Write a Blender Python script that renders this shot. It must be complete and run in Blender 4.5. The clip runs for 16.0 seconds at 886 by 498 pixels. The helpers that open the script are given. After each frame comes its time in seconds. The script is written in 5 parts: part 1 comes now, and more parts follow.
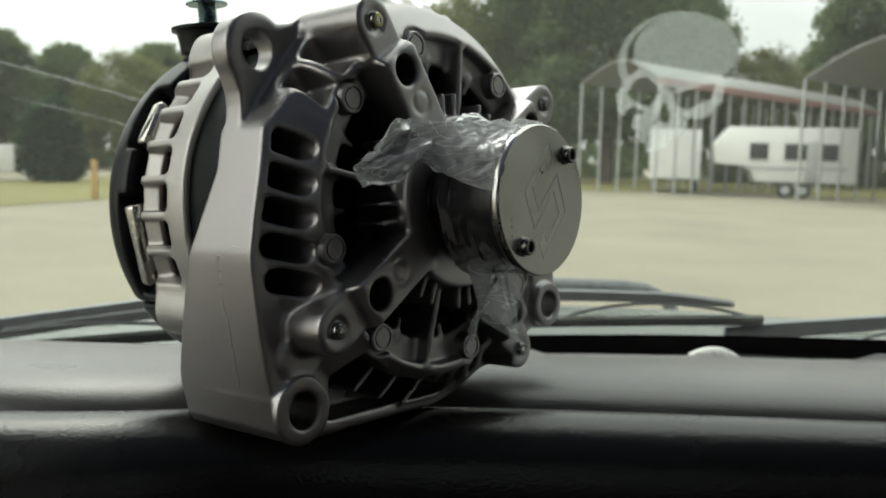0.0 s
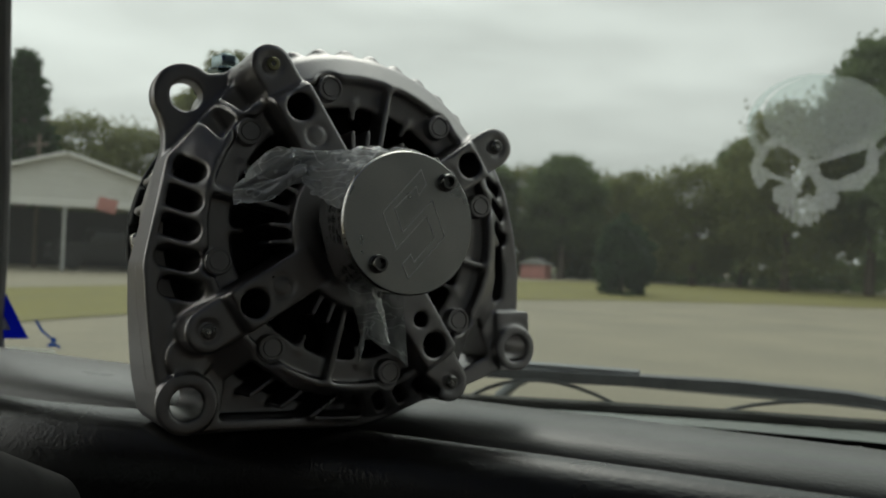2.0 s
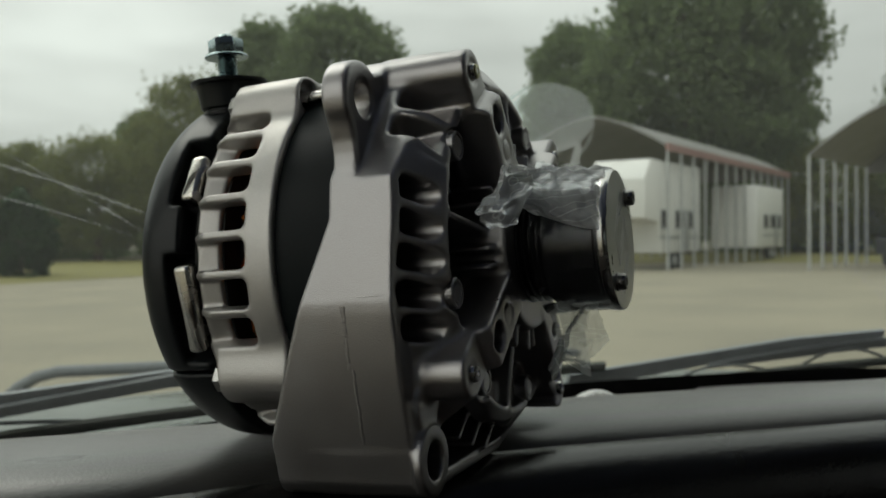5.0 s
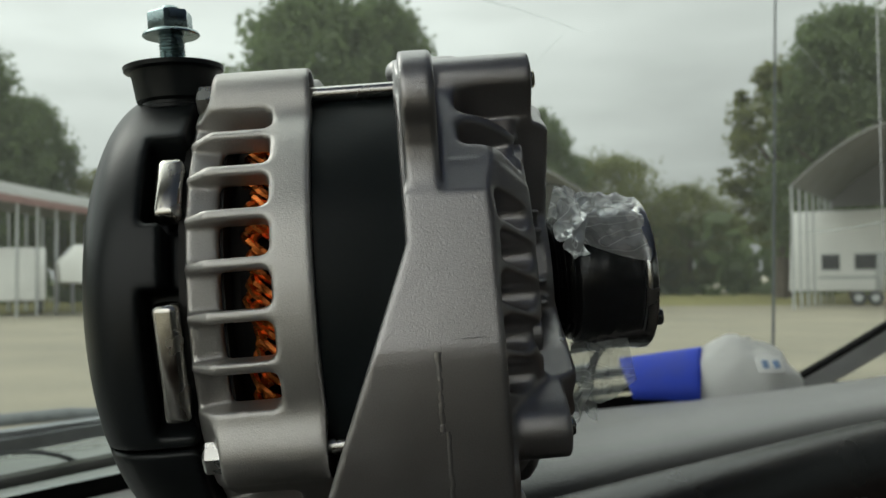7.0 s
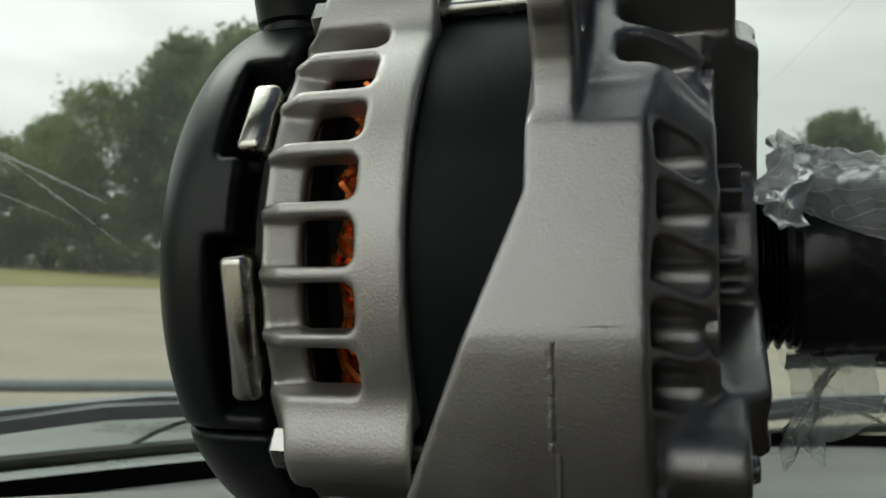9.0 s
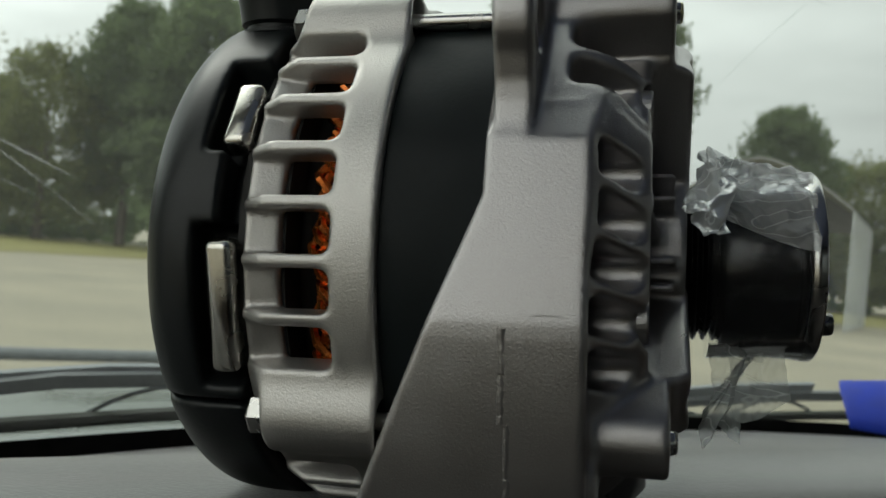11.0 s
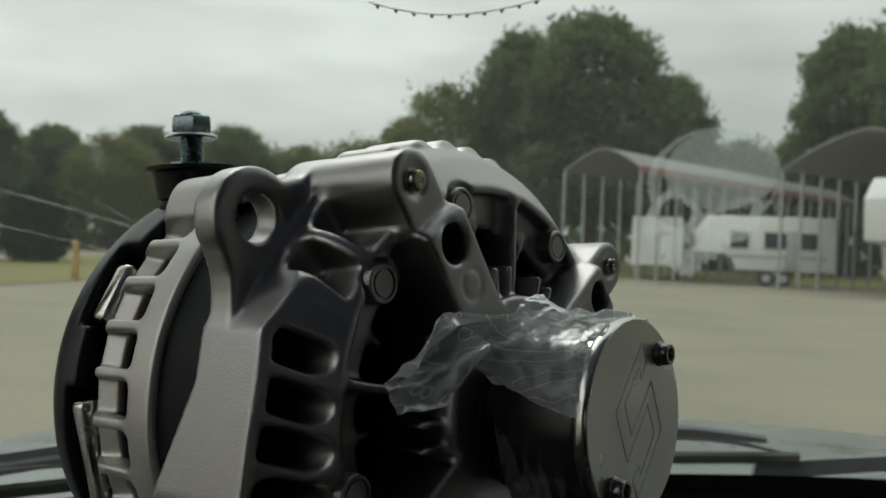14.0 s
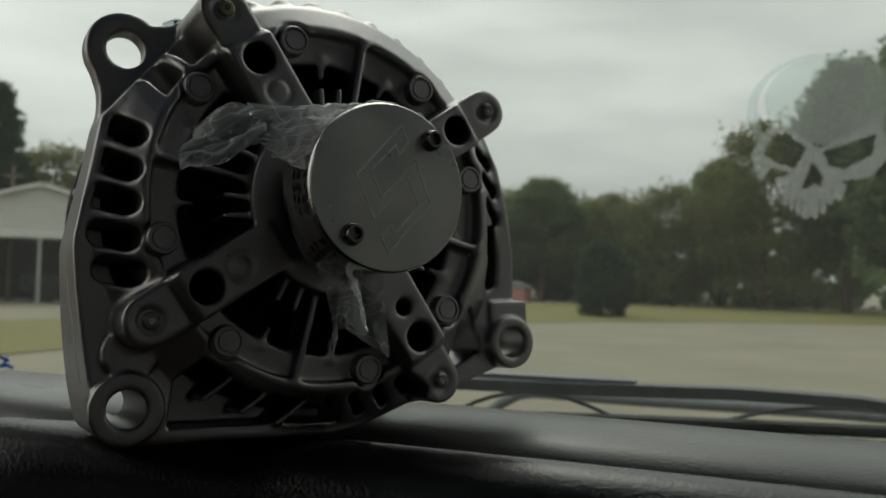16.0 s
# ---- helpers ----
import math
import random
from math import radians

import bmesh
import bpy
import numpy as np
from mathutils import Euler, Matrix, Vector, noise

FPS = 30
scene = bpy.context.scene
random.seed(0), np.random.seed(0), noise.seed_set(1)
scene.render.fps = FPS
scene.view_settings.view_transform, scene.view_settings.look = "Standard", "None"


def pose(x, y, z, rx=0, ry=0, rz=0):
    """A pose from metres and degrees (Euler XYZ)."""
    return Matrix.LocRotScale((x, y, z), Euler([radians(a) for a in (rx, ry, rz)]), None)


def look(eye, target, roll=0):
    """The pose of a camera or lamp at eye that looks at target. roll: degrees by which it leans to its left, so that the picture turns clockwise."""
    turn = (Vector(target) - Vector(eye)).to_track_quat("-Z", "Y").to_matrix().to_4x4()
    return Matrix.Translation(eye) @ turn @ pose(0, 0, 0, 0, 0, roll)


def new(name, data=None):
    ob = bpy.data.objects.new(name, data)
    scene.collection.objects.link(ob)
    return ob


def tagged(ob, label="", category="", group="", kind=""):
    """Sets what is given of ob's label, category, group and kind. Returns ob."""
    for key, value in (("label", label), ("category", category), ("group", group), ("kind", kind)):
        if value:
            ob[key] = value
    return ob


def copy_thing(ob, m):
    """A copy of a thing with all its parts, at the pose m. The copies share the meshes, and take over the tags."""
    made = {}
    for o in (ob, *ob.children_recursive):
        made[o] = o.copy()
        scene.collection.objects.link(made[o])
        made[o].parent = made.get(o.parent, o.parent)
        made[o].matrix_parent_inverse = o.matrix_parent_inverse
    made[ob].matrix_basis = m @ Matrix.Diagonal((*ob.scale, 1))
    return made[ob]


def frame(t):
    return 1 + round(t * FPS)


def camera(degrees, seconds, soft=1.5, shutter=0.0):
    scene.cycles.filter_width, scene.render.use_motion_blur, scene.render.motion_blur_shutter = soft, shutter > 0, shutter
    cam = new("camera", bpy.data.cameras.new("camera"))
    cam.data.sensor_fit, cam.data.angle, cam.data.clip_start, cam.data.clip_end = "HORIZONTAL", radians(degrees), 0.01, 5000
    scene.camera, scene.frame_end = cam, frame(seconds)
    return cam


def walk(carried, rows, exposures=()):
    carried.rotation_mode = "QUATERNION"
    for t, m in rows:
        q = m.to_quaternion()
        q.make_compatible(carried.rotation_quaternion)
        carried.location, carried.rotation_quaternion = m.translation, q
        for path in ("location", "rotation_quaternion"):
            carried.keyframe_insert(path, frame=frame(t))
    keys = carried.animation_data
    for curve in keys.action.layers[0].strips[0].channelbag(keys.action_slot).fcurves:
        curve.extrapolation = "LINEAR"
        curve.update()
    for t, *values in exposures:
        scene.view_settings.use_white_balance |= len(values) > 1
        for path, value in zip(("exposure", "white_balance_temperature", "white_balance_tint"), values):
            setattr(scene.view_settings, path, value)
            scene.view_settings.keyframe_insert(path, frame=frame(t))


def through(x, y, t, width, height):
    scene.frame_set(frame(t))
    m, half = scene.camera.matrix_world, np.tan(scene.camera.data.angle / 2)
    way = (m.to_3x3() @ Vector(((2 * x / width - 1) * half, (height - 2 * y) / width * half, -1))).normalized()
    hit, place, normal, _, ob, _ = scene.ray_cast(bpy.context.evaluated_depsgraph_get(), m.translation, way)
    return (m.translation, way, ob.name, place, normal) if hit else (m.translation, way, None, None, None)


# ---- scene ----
cam = camera(54.5, 16.0)
PATH = [
    (0, (0.034, 0.016, 1.529), (-0.121, 1.999, 1.313), 1.5),
    (0.5, (0.078, 0.023, 1.532), (-0.364, 1.968, 1.383), 2.0),
    (1, (0.141, 0.022, 1.526), (-0.531, 1.903, 1.433), 2.5),
    (1.5, (0.178, 0.031, 1.511), (-0.627, 1.861, 1.478), 2.5),
    (2, (0.196, 0.041, 1.503), (-0.662, 1.847, 1.513), 2.6),
    (2.5, (0.196, 0.043, 1.504), (-0.674, 1.844, 1.52), 2.6),
    (3, (0.162, 0.052, 1.506), (-0.506, 1.937, 1.496), 1.2),
    (3.5, (0.09, 0.046, 1.514), (-0.186, 2.025, 1.448), -0.9),
    (4, (0.033, 0.019, 1.509), (-0.006, 2.018, 1.431), -1.4),
    (4.5, (-0.038, 0.005, 1.51), (0.094, 2.0, 1.45), -0.8),
    (5, (-0.097, 0.018, 1.516), (0.351, 1.967, 1.485), -0.6),
    (5.2, (-0.118, 0.02, 1.515), (0.433, 1.942, 1.495), -0.6),
    (7.3, (-0.203, 0.137, 1.511), (1.022, 1.717, 1.582), -0.6),
    (7.5, (-0.197, 0.146, 1.509), (0.93, 1.796, 1.587), 0.7),
    (8, (-0.167, 0.16, 1.509), (0.679, 1.971, 1.566), 2.5),
    (8.5, (-0.139, 0.163, 1.51), (0.586, 2.027, 1.561), 3.3),
    (9, (-0.138, 0.155, 1.505), (0.501, 2.05, 1.556), 3.4),
    (11.5, (-0.15, 0.129, 1.51), (0.608, 1.98, 1.509), 5.7),
    (12, (-0.129, 0.121, 1.543), (0.48, 2.026, 1.506), 5.1),
    (12.5, (-0.099, 0.115, 1.551), (0.26, 2.082, 1.541), 4.1),
    (13, (-0.062, 0.111, 1.556), (0.107, 2.104, 1.545), 3.4),
    (13.5, (-0.029, 0.105, 1.556), (-0.031, 2.105, 1.553), 2.5),
    (14, (0.006, 0.096, 1.56), (-0.116, 2.092, 1.539), 2.2),
    (14.5, (0.05, 0.082, 1.558), (-0.273, 2.055, 1.54), 2.0),
    (15, (0.106, 0.072, 1.534), (-0.445, 1.995, 1.545), 2.1),
    (15.5, (0.148, 0.078, 1.51), (-0.549, 1.952, 1.557), 2.0),
    (16, (0.173, 0.086, 1.485), (-0.644, 1.91, 1.555), 1.5),
]
walk(cam, [(t, look(eye, target, roll)) for t, eye, target, roll in PATH],
     [(0, 0.9, 6650, 6), (0.5, 0.35, 6600, 6), (1, 0.05, 6550, 6), (1.5, -0.1, 6550, 6), (2.5, -0.2, 6600, 6), (3, -0.2, 6600, 6), (3.5, 0.05, 6650, 6),
      (4, 0.4, 6650, 6), (4.5, 0.25, 6650, 6), (5, 0.08, 6650, 6), (7.3, 0.42, 6500, 5), (9, 0.35, 6500, 5), (11.5, 0.36, 6500, 4), (12.5, 0.02, 6550, 3.5),
      (13.5, -0.04, 6500, 4.5), (14.5, -0.06, 6550, 6), (15, -0.16, 6650, 6), (16, -0.3, 6650, 6.5)])
cam.data.dof.use_dof, cam.data.dof.focus_distance, cam.data.dof.aperture_fstop = True, 0.25, 23.0

# ---- world and light: an overcast sky, dull daylight ----
SUN_EL, SUN_AZ = 48.0, -150.0
world = bpy.data.worlds.new("overcast_sky")
scene.world = world
world.use_nodes = True
wn, wl = world.node_tree.nodes, world.node_tree.links
bg = wn["Background"]
sky = wn.new("ShaderNodeTexSky")
sky.sky_type, sky.sun_disc = "NISHITA", False
sky.sun_elevation, sky.sun_rotation, sky.air_density, sky.dust_density = radians(SUN_EL), radians(SUN_AZ), 1.0, 4.0
grey = wn.new("ShaderNodeHueSaturation")
grey.inputs["Saturation"].default_value = 0.12
wtc = wn.new("ShaderNodeTexCoord")
wmap = wn.new("ShaderNodeMapping")
wmap.inputs["Scale"].default_value = (1.2, 1.2, 5.0)
cloud = wn.new("ShaderNodeTexNoise")
cloud.inputs["Scale"].default_value, cloud.inputs["Detail"].default_value = 2.6, 5.0
crange = wn.new("ShaderNodeMapRange")
crange.inputs["From Min"].default_value, crange.inputs["From Max"].default_value = 0.3, 0.7
crange.inputs["To Min"].default_value, crange.inputs["To Max"].default_value = 0.74, 1.07
veil = wn.new("ShaderNodeMix")
veil.data_type = "RGBA"
veil.inputs["Factor"].default_value = 0.82
veil.inputs["B"].default_value = (6.6, 6.9, 6.7, 1)
wmul = wn.new("ShaderNodeMix")
wmul.data_type, wmul.blend_type = "RGBA", "MULTIPLY"
wmul.inputs["Factor"].default_value = 1.0
wl.new(sky.outputs["Color"], grey.inputs["Color"])
wl.new(grey.outputs["Color"], veil.inputs["A"])
wl.new(wtc.outputs["Generated"], wmap.inputs["Vector"])
wl.new(wmap.outputs["Vector"], cloud.inputs["Vector"])
wl.new(cloud.outputs["Fac"], crange.inputs["Value"])
wl.new(veil.outputs["Result"], wmul.inputs["A"])
wl.new(crange.outputs["Result"], wmul.inputs["B"])
# an overcast sky is about twice as bright overhead as near the horizon
wsep, wup, wdome = wn.new("ShaderNodeSeparateXYZ"), wn.new("ShaderNodeMapRange"), wn.new("ShaderNodeMix")
wup.inputs["From Min"].default_value, wup.inputs["From Max"].default_value = -0.3, 1.0
wup.inputs["To Min"].default_value, wup.inputs["To Max"].default_value = 0.31, 1.98
wdome.data_type, wdome.blend_type = "RGBA", "MULTIPLY"
wdome.inputs["Factor"].default_value = 1.0
wl.new(wtc.outputs["Generated"], wsep.inputs[0])
# thinner cloud towards the left
wlean = wn.new("ShaderNodeMath")
wlean.operation = "MULTIPLY_ADD"
wlean.inputs[1].default_value = -0.32
wl.new(wsep.outputs["X"], wlean.inputs[0])
wl.new(wsep.outputs["Z"], wlean.inputs[2])
wl.new(wlean.outputs[0], wup.inputs["Value"])
wl.new(wmul.outputs["Result"], wdome.inputs["A"])
wl.new(wup.outputs["Result"], wdome.inputs["B"])
wl.new(wdome.outputs["Result"], bg.inputs["Color"])
bg.inputs["Strength"].default_value = 0.125
sun = new("sun", bpy.data.lights.new("sun", "SUN"))
sun.data.energy, sun.data.angle, sun.data.color = 0.5, radians(25), (1.0, 0.96, 0.9)
sun.matrix_world = pose(0, 0, 30) @ pose(0, 0, 0, 90 - SUN_EL, 0, SUN_AZ)


# ---- materials ----
def material(name, color, rough=0.5, metal=0.0, vary=0.15, scale=30.0, bump=0.0, bump_scale=200.0, rough_vary=0.1, per_piece=0.0, spec=0.5, coat=0.0, dust=0.0, other=None):
    """A surface with two scales of colour variation, a varied roughness and fine relief."""
    m = bpy.data.materials.new(name)
    m.use_nodes = True
    n, l = m.node_tree.nodes, m.node_tree.links
    b = n["Principled BSDF"]
    b.inputs["Metallic"].default_value = metal
    b.inputs["Specular IOR Level"].default_value = spec
    b.inputs["Coat Weight"].default_value = coat
    b.inputs["Sheen Weight"].default_value = dust
    b.inputs["Sheen Roughness"].default_value = 0.35
    tc = n.new("ShaderNodeTexCoord")
    big, fine = n.new("ShaderNodeTexNoise"), n.new("ShaderNodeTexNoise")
    big.inputs["Scale"].default_value, big.inputs["Detail"].default_value = scale, 4.0
    fine.inputs["Scale"].default_value, fine.inputs["Detail"].default_value = bump_scale, 5.0
    l.new(tc.outputs["Object"], big.inputs["Vector"])
    l.new(tc.outputs["Object"], fine.inputs["Vector"])
    mix = n.new("ShaderNodeMix")
    mix.data_type = "RGBA"
    mix.inputs["A"].default_value = (*[c * (1 - vary) for c in color], 1)
    mix.inputs["B"].default_value = (*[min(1, c * (1 + vary)) for c in other or color], 1)
    add = n.new("ShaderNodeMath")
    add.operation = "MULTIPLY_ADD"
    add.inputs[1].default_value, add.inputs[2].default_value = 0.35, 0.0
    sub = n.new("ShaderNodeMath")
    sub.operation = "MULTIPLY_ADD"
    sub.inputs[1].default_value = 0.65
    l.new(fine.outputs["Fac"], add.inputs[0])
    l.new(big.outputs["Fac"], sub.inputs[0])
    l.new(add.outputs[0], sub.inputs[2])
    rng = n.new("ShaderNodeMapRange")
    rng.inputs["From Min"].default_value, rng.inputs["From Max"].default_value = 0.3, 0.7
    l.new(sub.outputs[0], rng.inputs["Value"])
    fac = rng.outputs["Result"]
    if per_piece:
        info = n.new("ShaderNodeObjectInfo")
        pm = n.new("ShaderNodeMath")
        pm.operation = "MULTIPLY_ADD"
        pm.inputs[1].default_value = per_piece
        l.new(info.outputs["Random"], pm.inputs[0])
        l.new(fac, pm.inputs[2])
        fac = pm.outputs[0]
    l.new(fac, mix.inputs["Factor"])
    l.new(mix.outputs["Result"], b.inputs["Base Color"])
    rr = n.new("ShaderNodeMapRange")
    rr.inputs["From Min"].default_value, rr.inputs["From Max"].default_value = 0.3, 0.7
    rr.inputs["To Min"].default_value, rr.inputs["To Max"].default_value = max(0.02, rough - rough_vary), min(1, rough + rough_vary)
    l.new(big.outputs["Fac"], rr.inputs["Value"])
    l.new(rr.outputs["Result"], b.inputs["Roughness"])
    if bump:
        bp = n.new("ShaderNodeBump")
        bp.inputs["Strength"].default_value = bump
        bp.inputs["Distance"].default_value = 0.4 / bump_scale
        l.new(fine.outputs["Fac"], bp.inputs["Height"])
        l.new(bp.outputs["Normal"], b.inputs["Normal"])
    return m


def clear(name, tint, gloss_rough, base, white=0.0, through_light=0.6, crease=0.0):
    """A thin clear sheet: light passes straight through, the surface shines by Fresnel, and some of it scatters."""
    m = bpy.data.materials.new(name)
    m.use_nodes = True
    n, l = m.node_tree.nodes, m.node_tree.links
    n.remove(n["Principled BSDF"])
    out = n["Material Output"]
    tr, gl, df = n.new("ShaderNodeBsdfTransparent"), n.new("ShaderNodeBsdfGlossy"), n.new("ShaderNodeBsdfDiffuse")
    tr.inputs["Color"].default_value = (*tint, 1)
    gl.inputs["Roughness"].default_value = gloss_rough
    fr = n.new("ShaderNodeFresnel")
    fr.inputs["IOR"].default_value = base
    mx = n.new("ShaderNodeMixShader")
    l.new(fr.outputs["Fac"], mx.inputs["Fac"])
    l.new(tr.outputs[0], mx.inputs[1])
    l.new(gl.outputs[0], mx.inputs[2])
    if white:
        mw = n.new("ShaderNodeMixShader")
        mw.inputs["Fac"].default_value = white
        if crease:
            # highlights on the film's sharp creases are put in as white lines
            tc, mp, flow, fold, edge = n.new("ShaderNodeTexCoord"), n.new("ShaderNodeMapping"), n.new("ShaderNodeTexNoise"), n.new("ShaderNodeMath"), n.new("ShaderNodeMapRange")
            mp.inputs["Scale"].default_value = (1.0, 1.9, 0.8)
            mp.inputs["Rotation"].default_value = (0.5, 0.3, 0.6)
            flow.inputs["Scale"].default_value, flow.inputs["Detail"].default_value, flow.inputs["Distortion"].default_value = 34.0, 2.0, 0.8
            fold.operation, fold.inputs[1].default_value = "PINGPONG", 0.06
            edge.inputs["From Min"].default_value, edge.inputs["From Max"].default_value = 0.0, 0.012
            edge.inputs["To Min"].default_value, edge.inputs["To Max"].default_value = crease, white
            l.new(tc.outputs["Object"], mp.inputs["Vector"])
            l.new(mp.outputs["Vector"], flow.inputs["Vector"])
            l.new(flow.outputs["Fac"], fold.inputs[0])
            l.new(fold.outputs[0], edge.inputs["Value"])
            l.new(edge.outputs["Result"], mw.inputs["Fac"])
        df.inputs["Color"].default_value = (0.88, 0.89, 0.89, 1)
        tl, half = n.new("ShaderNodeBsdfTranslucent"), n.new("ShaderNodeMixShader")
        tl.inputs["Color"].default_value = (0.86, 0.88, 0.87, 1)
        half.inputs["Fac"].default_value = through_light
        l.new(df.outputs[0], half.inputs[1])
        l.new(tl.outputs[0], half.inputs[2])
        l.new(mx.outputs[0], mw.inputs[1])
        l.new(half.outputs[0], mw.inputs[2])
        mx = mw
    l.new(mx.outputs[0], out.inputs["Surface"])
    return m


CAST = material("cast_aluminium", (0.385, 0.365, 0.358), 0.33, 0.92, 0.12, 30, 0.52, 2200, 0.06, other=(0.358, 0.350, 0.354))
CAST_REAR = material("bright_cast_aluminium", (0.50, 0.485, 0.465), 0.44, 0.92, 0.13, 60, 0.60, 2000, 0.06)
MACHINED = material("machined_steel", (0.55, 0.54, 0.52), 0.24, 1.0, 0.08, 80, 0.05, 900, 0.06)
DISC = material("brushed_disc_metal", (0.53, 0.525, 0.50), 0.36, 1.0, 0.12, 55, 0.05, 1400, 0.15)
# white in place of the light that the engraved grooves catch
GLINT_LINE = material("white_engraving_glint", (0.93, 0.92, 0.90), 0.5, 0.0, 0.03, 80)
ZINC = material("zinc_plated_steel", (0.30, 0.375, 0.385), 0.28, 1.0, 0.15, 120, 0.1, 900)
BRASSY = material("yellow_passivated_rivet", (0.42, 0.40, 0.24), 0.35, 1.0, 0.2, 200)
CORE = material("black_painted_stator", (0.0085, 0.0115, 0.0125), 0.5, 0.0, 0.2, 40, 0.1, 700, spec=0.14)
PLASTIC = material("black_moulded_plastic", (0.010, 0.012, 0.013), 0.38, 0.0, 0.15, 30, 0.08, 900, 0.06, spec=0.3)
RUBBER = material("black_coated_pulley", (0.006, 0.006, 0.007), 0.22, 0.0, 0.2, 60, 0.1, 800)
INNER = material("dark_rotor_steel", (0.02, 0.019, 0.018), 0.6, 0.5, 0.3, 80)
COPPER = material("copper_winding", (0.72, 0.20, 0.045), 0.24, 0.85, 0.3, 150, per_piece=0.5)
SCREW = material("dark_oiled_screw_steel", (0.24, 0.235, 0.225), 0.32, 1.0, 0.15, 150)
CLIP = material("polished_clip_metal", (0.62, 0.60, 0.55), 0.22, 1.0, 0.12, 90)

WRAP = clear("clear_plastic_film", (0.94, 0.95, 0.96), 0.16, 1.24, 0.015, 0.4, 0.10)
# raised white share stands for sky highlights on the wrinkles
WRAP_WHITE = clear("white_highlight_film", (0.93, 0.94, 0.95), 0.22, 1.30, 0.42, 0.40, 0.85)
WRAP_THIN = clear("milky_thin_film", (0.93, 0.94, 0.95), 0.20, 1.33, 0.30, 0.5, 0.60)
GLASS = clear("windscreen_glass", (0.93, 0.96, 0.94), 0.0, 1.17, 0.034, 0.95)
SIDE_GLASS = clear("clear_side_glass", (0.97, 0.96, 0.95), 0.0, 1.15)
# its tint sets how much light the unseen panes let onto the casting
TINTED = clear("dimming_side_glass", (0.41, 0.425, 0.425), 0.0, 1.45)
DECAL = clear("frosted_white_decal", (0.80, 0.88, 0.86), 0.5, 1.2, 0.165, 1.0)
DECAL_FACE = clear("denser_white_decal", (0.87, 0.91, 0.89), 0.5, 1.2, 0.23, 1.0)
BEAD = material("dull_brown_string", (0.34, 0.33, 0.31), 0.7, 0, 0.3, 200)
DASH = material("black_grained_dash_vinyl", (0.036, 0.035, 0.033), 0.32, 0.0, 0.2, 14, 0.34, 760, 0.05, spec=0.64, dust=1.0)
# the pad's vinyl again, darkened: the roll's shaded front is in the colour
DASH_ROLL = material("shaded_dash_roll_vinyl", (0.006, 0.006, 0.006), 0.24, 0.0, 0.2, 14, 0.40, 620, 0.05, spec=0.55)
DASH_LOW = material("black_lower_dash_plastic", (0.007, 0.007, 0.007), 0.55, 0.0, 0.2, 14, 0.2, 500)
TRIM = material("grey_cab_trim", (0.36, 0.36, 0.345), 0.7, 0.0, 0.1, 20, 0.2, 300)
CARPET = material("brown_cab_carpet", (0.11, 0.101, 0.096), 0.95, 0.0, 0.25, 25, 0.4, 500)
# brown picked for the warm reflection it gives the cast flank
DOOR = material("dark_brown_door_trim", (0.100, 0.068, 0.054), 0.6, 0.0, 0.1, 20, 0.2, 300)
REAR_TRIM = material("dark_grey_rear_trim", (0.072, 0.070, 0.072), 0.7, 0.0, 0.1, 20, 0.2, 300)
# saturated blue so that the ceiling reflects blue onto the cast metal
CLOTH = material("blue_tinting_headliner_cloth", (0.38, 0.48, 0.92), 0.9, 0.0, 0.2, 30, 0.3, 600)
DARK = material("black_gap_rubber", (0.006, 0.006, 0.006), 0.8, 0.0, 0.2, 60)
WIPER = material("weathered_black_wiper", (0.095, 0.103, 0.106), 0.5, 0.0, 0.3, 40, 0.2, 300)
ARM_GREY = material("weathered_grey_arm_paint", (0.17, 0.185, 0.195), 0.5, 0.0, 0.25, 40, 0.2, 300)
RUBBER_STRIP = material("dull_green_black_rubber", (0.030, 0.034, 0.024), 0.7, 0.0, 0.3, 30)
HOOD = material("grey_green_bonnet_paint", (0.15, 0.165, 0.155), 0.30, 0.0, 0.12, 6, 0.05, 60, spec=0.5)
FADED_BLUE = material("faded_blue_print", (0.22, 0.32, 0.50), 0.7, 0, 0.1, 60)
BRIGHT = material("bright_white_cord", (0.85, 0.85, 0.83), 0.7, 0, 0.05, 80)
BLUE = material("royal_blue_cloth", (0.015, 0.05, 0.50), 0.7, 0.0, 0.15, 50, 0.3, 800)
NAVY = clear("blue_print_film", (0.04, 0.08, 0.5), 0.3, 1.3, 0.3, 0.9)
NAVY.node_tree.nodes["Diffuse BSDF"].inputs["Color"].default_value = (0.02, 0.05, 0.5, 1)
NAVY.node_tree.nodes["Translucent BSDF"].inputs["Color"].default_value = (0.03, 0.07, 0.6, 1)
MARK = clear("faint_blue_mark", (0.16, 0.32, 0.72), 0.3, 1.2)
DIAL = material("instrument_face", (0.005, 0.005, 0.005), 0.7, 0, 0.1, 50)
DIAL_TICK = material("dim_dial_print", (0.30, 0.30, 0.29), 0.6, 0, 0.05, 50)
TICK = material("white_dial_print", (0.7, 0.7, 0.68), 0.5, 0, 0.05, 50)
GRAVEL = material("pale_gravel_lot", (0.212, 0.192, 0.140), 0.95, 0, 0.24, 0.35, 0.4, 9.0)
GRASS = material("dry_green_grass", (0.15, 0.138, 0.04), 0.9, 0, 0.3, 0.6, 0.5, 12.0)
BARK = material("grey_brown_bark", (0.11, 0.09, 0.07), 0.9, 0, 0.3, 4, 0.6, 20)


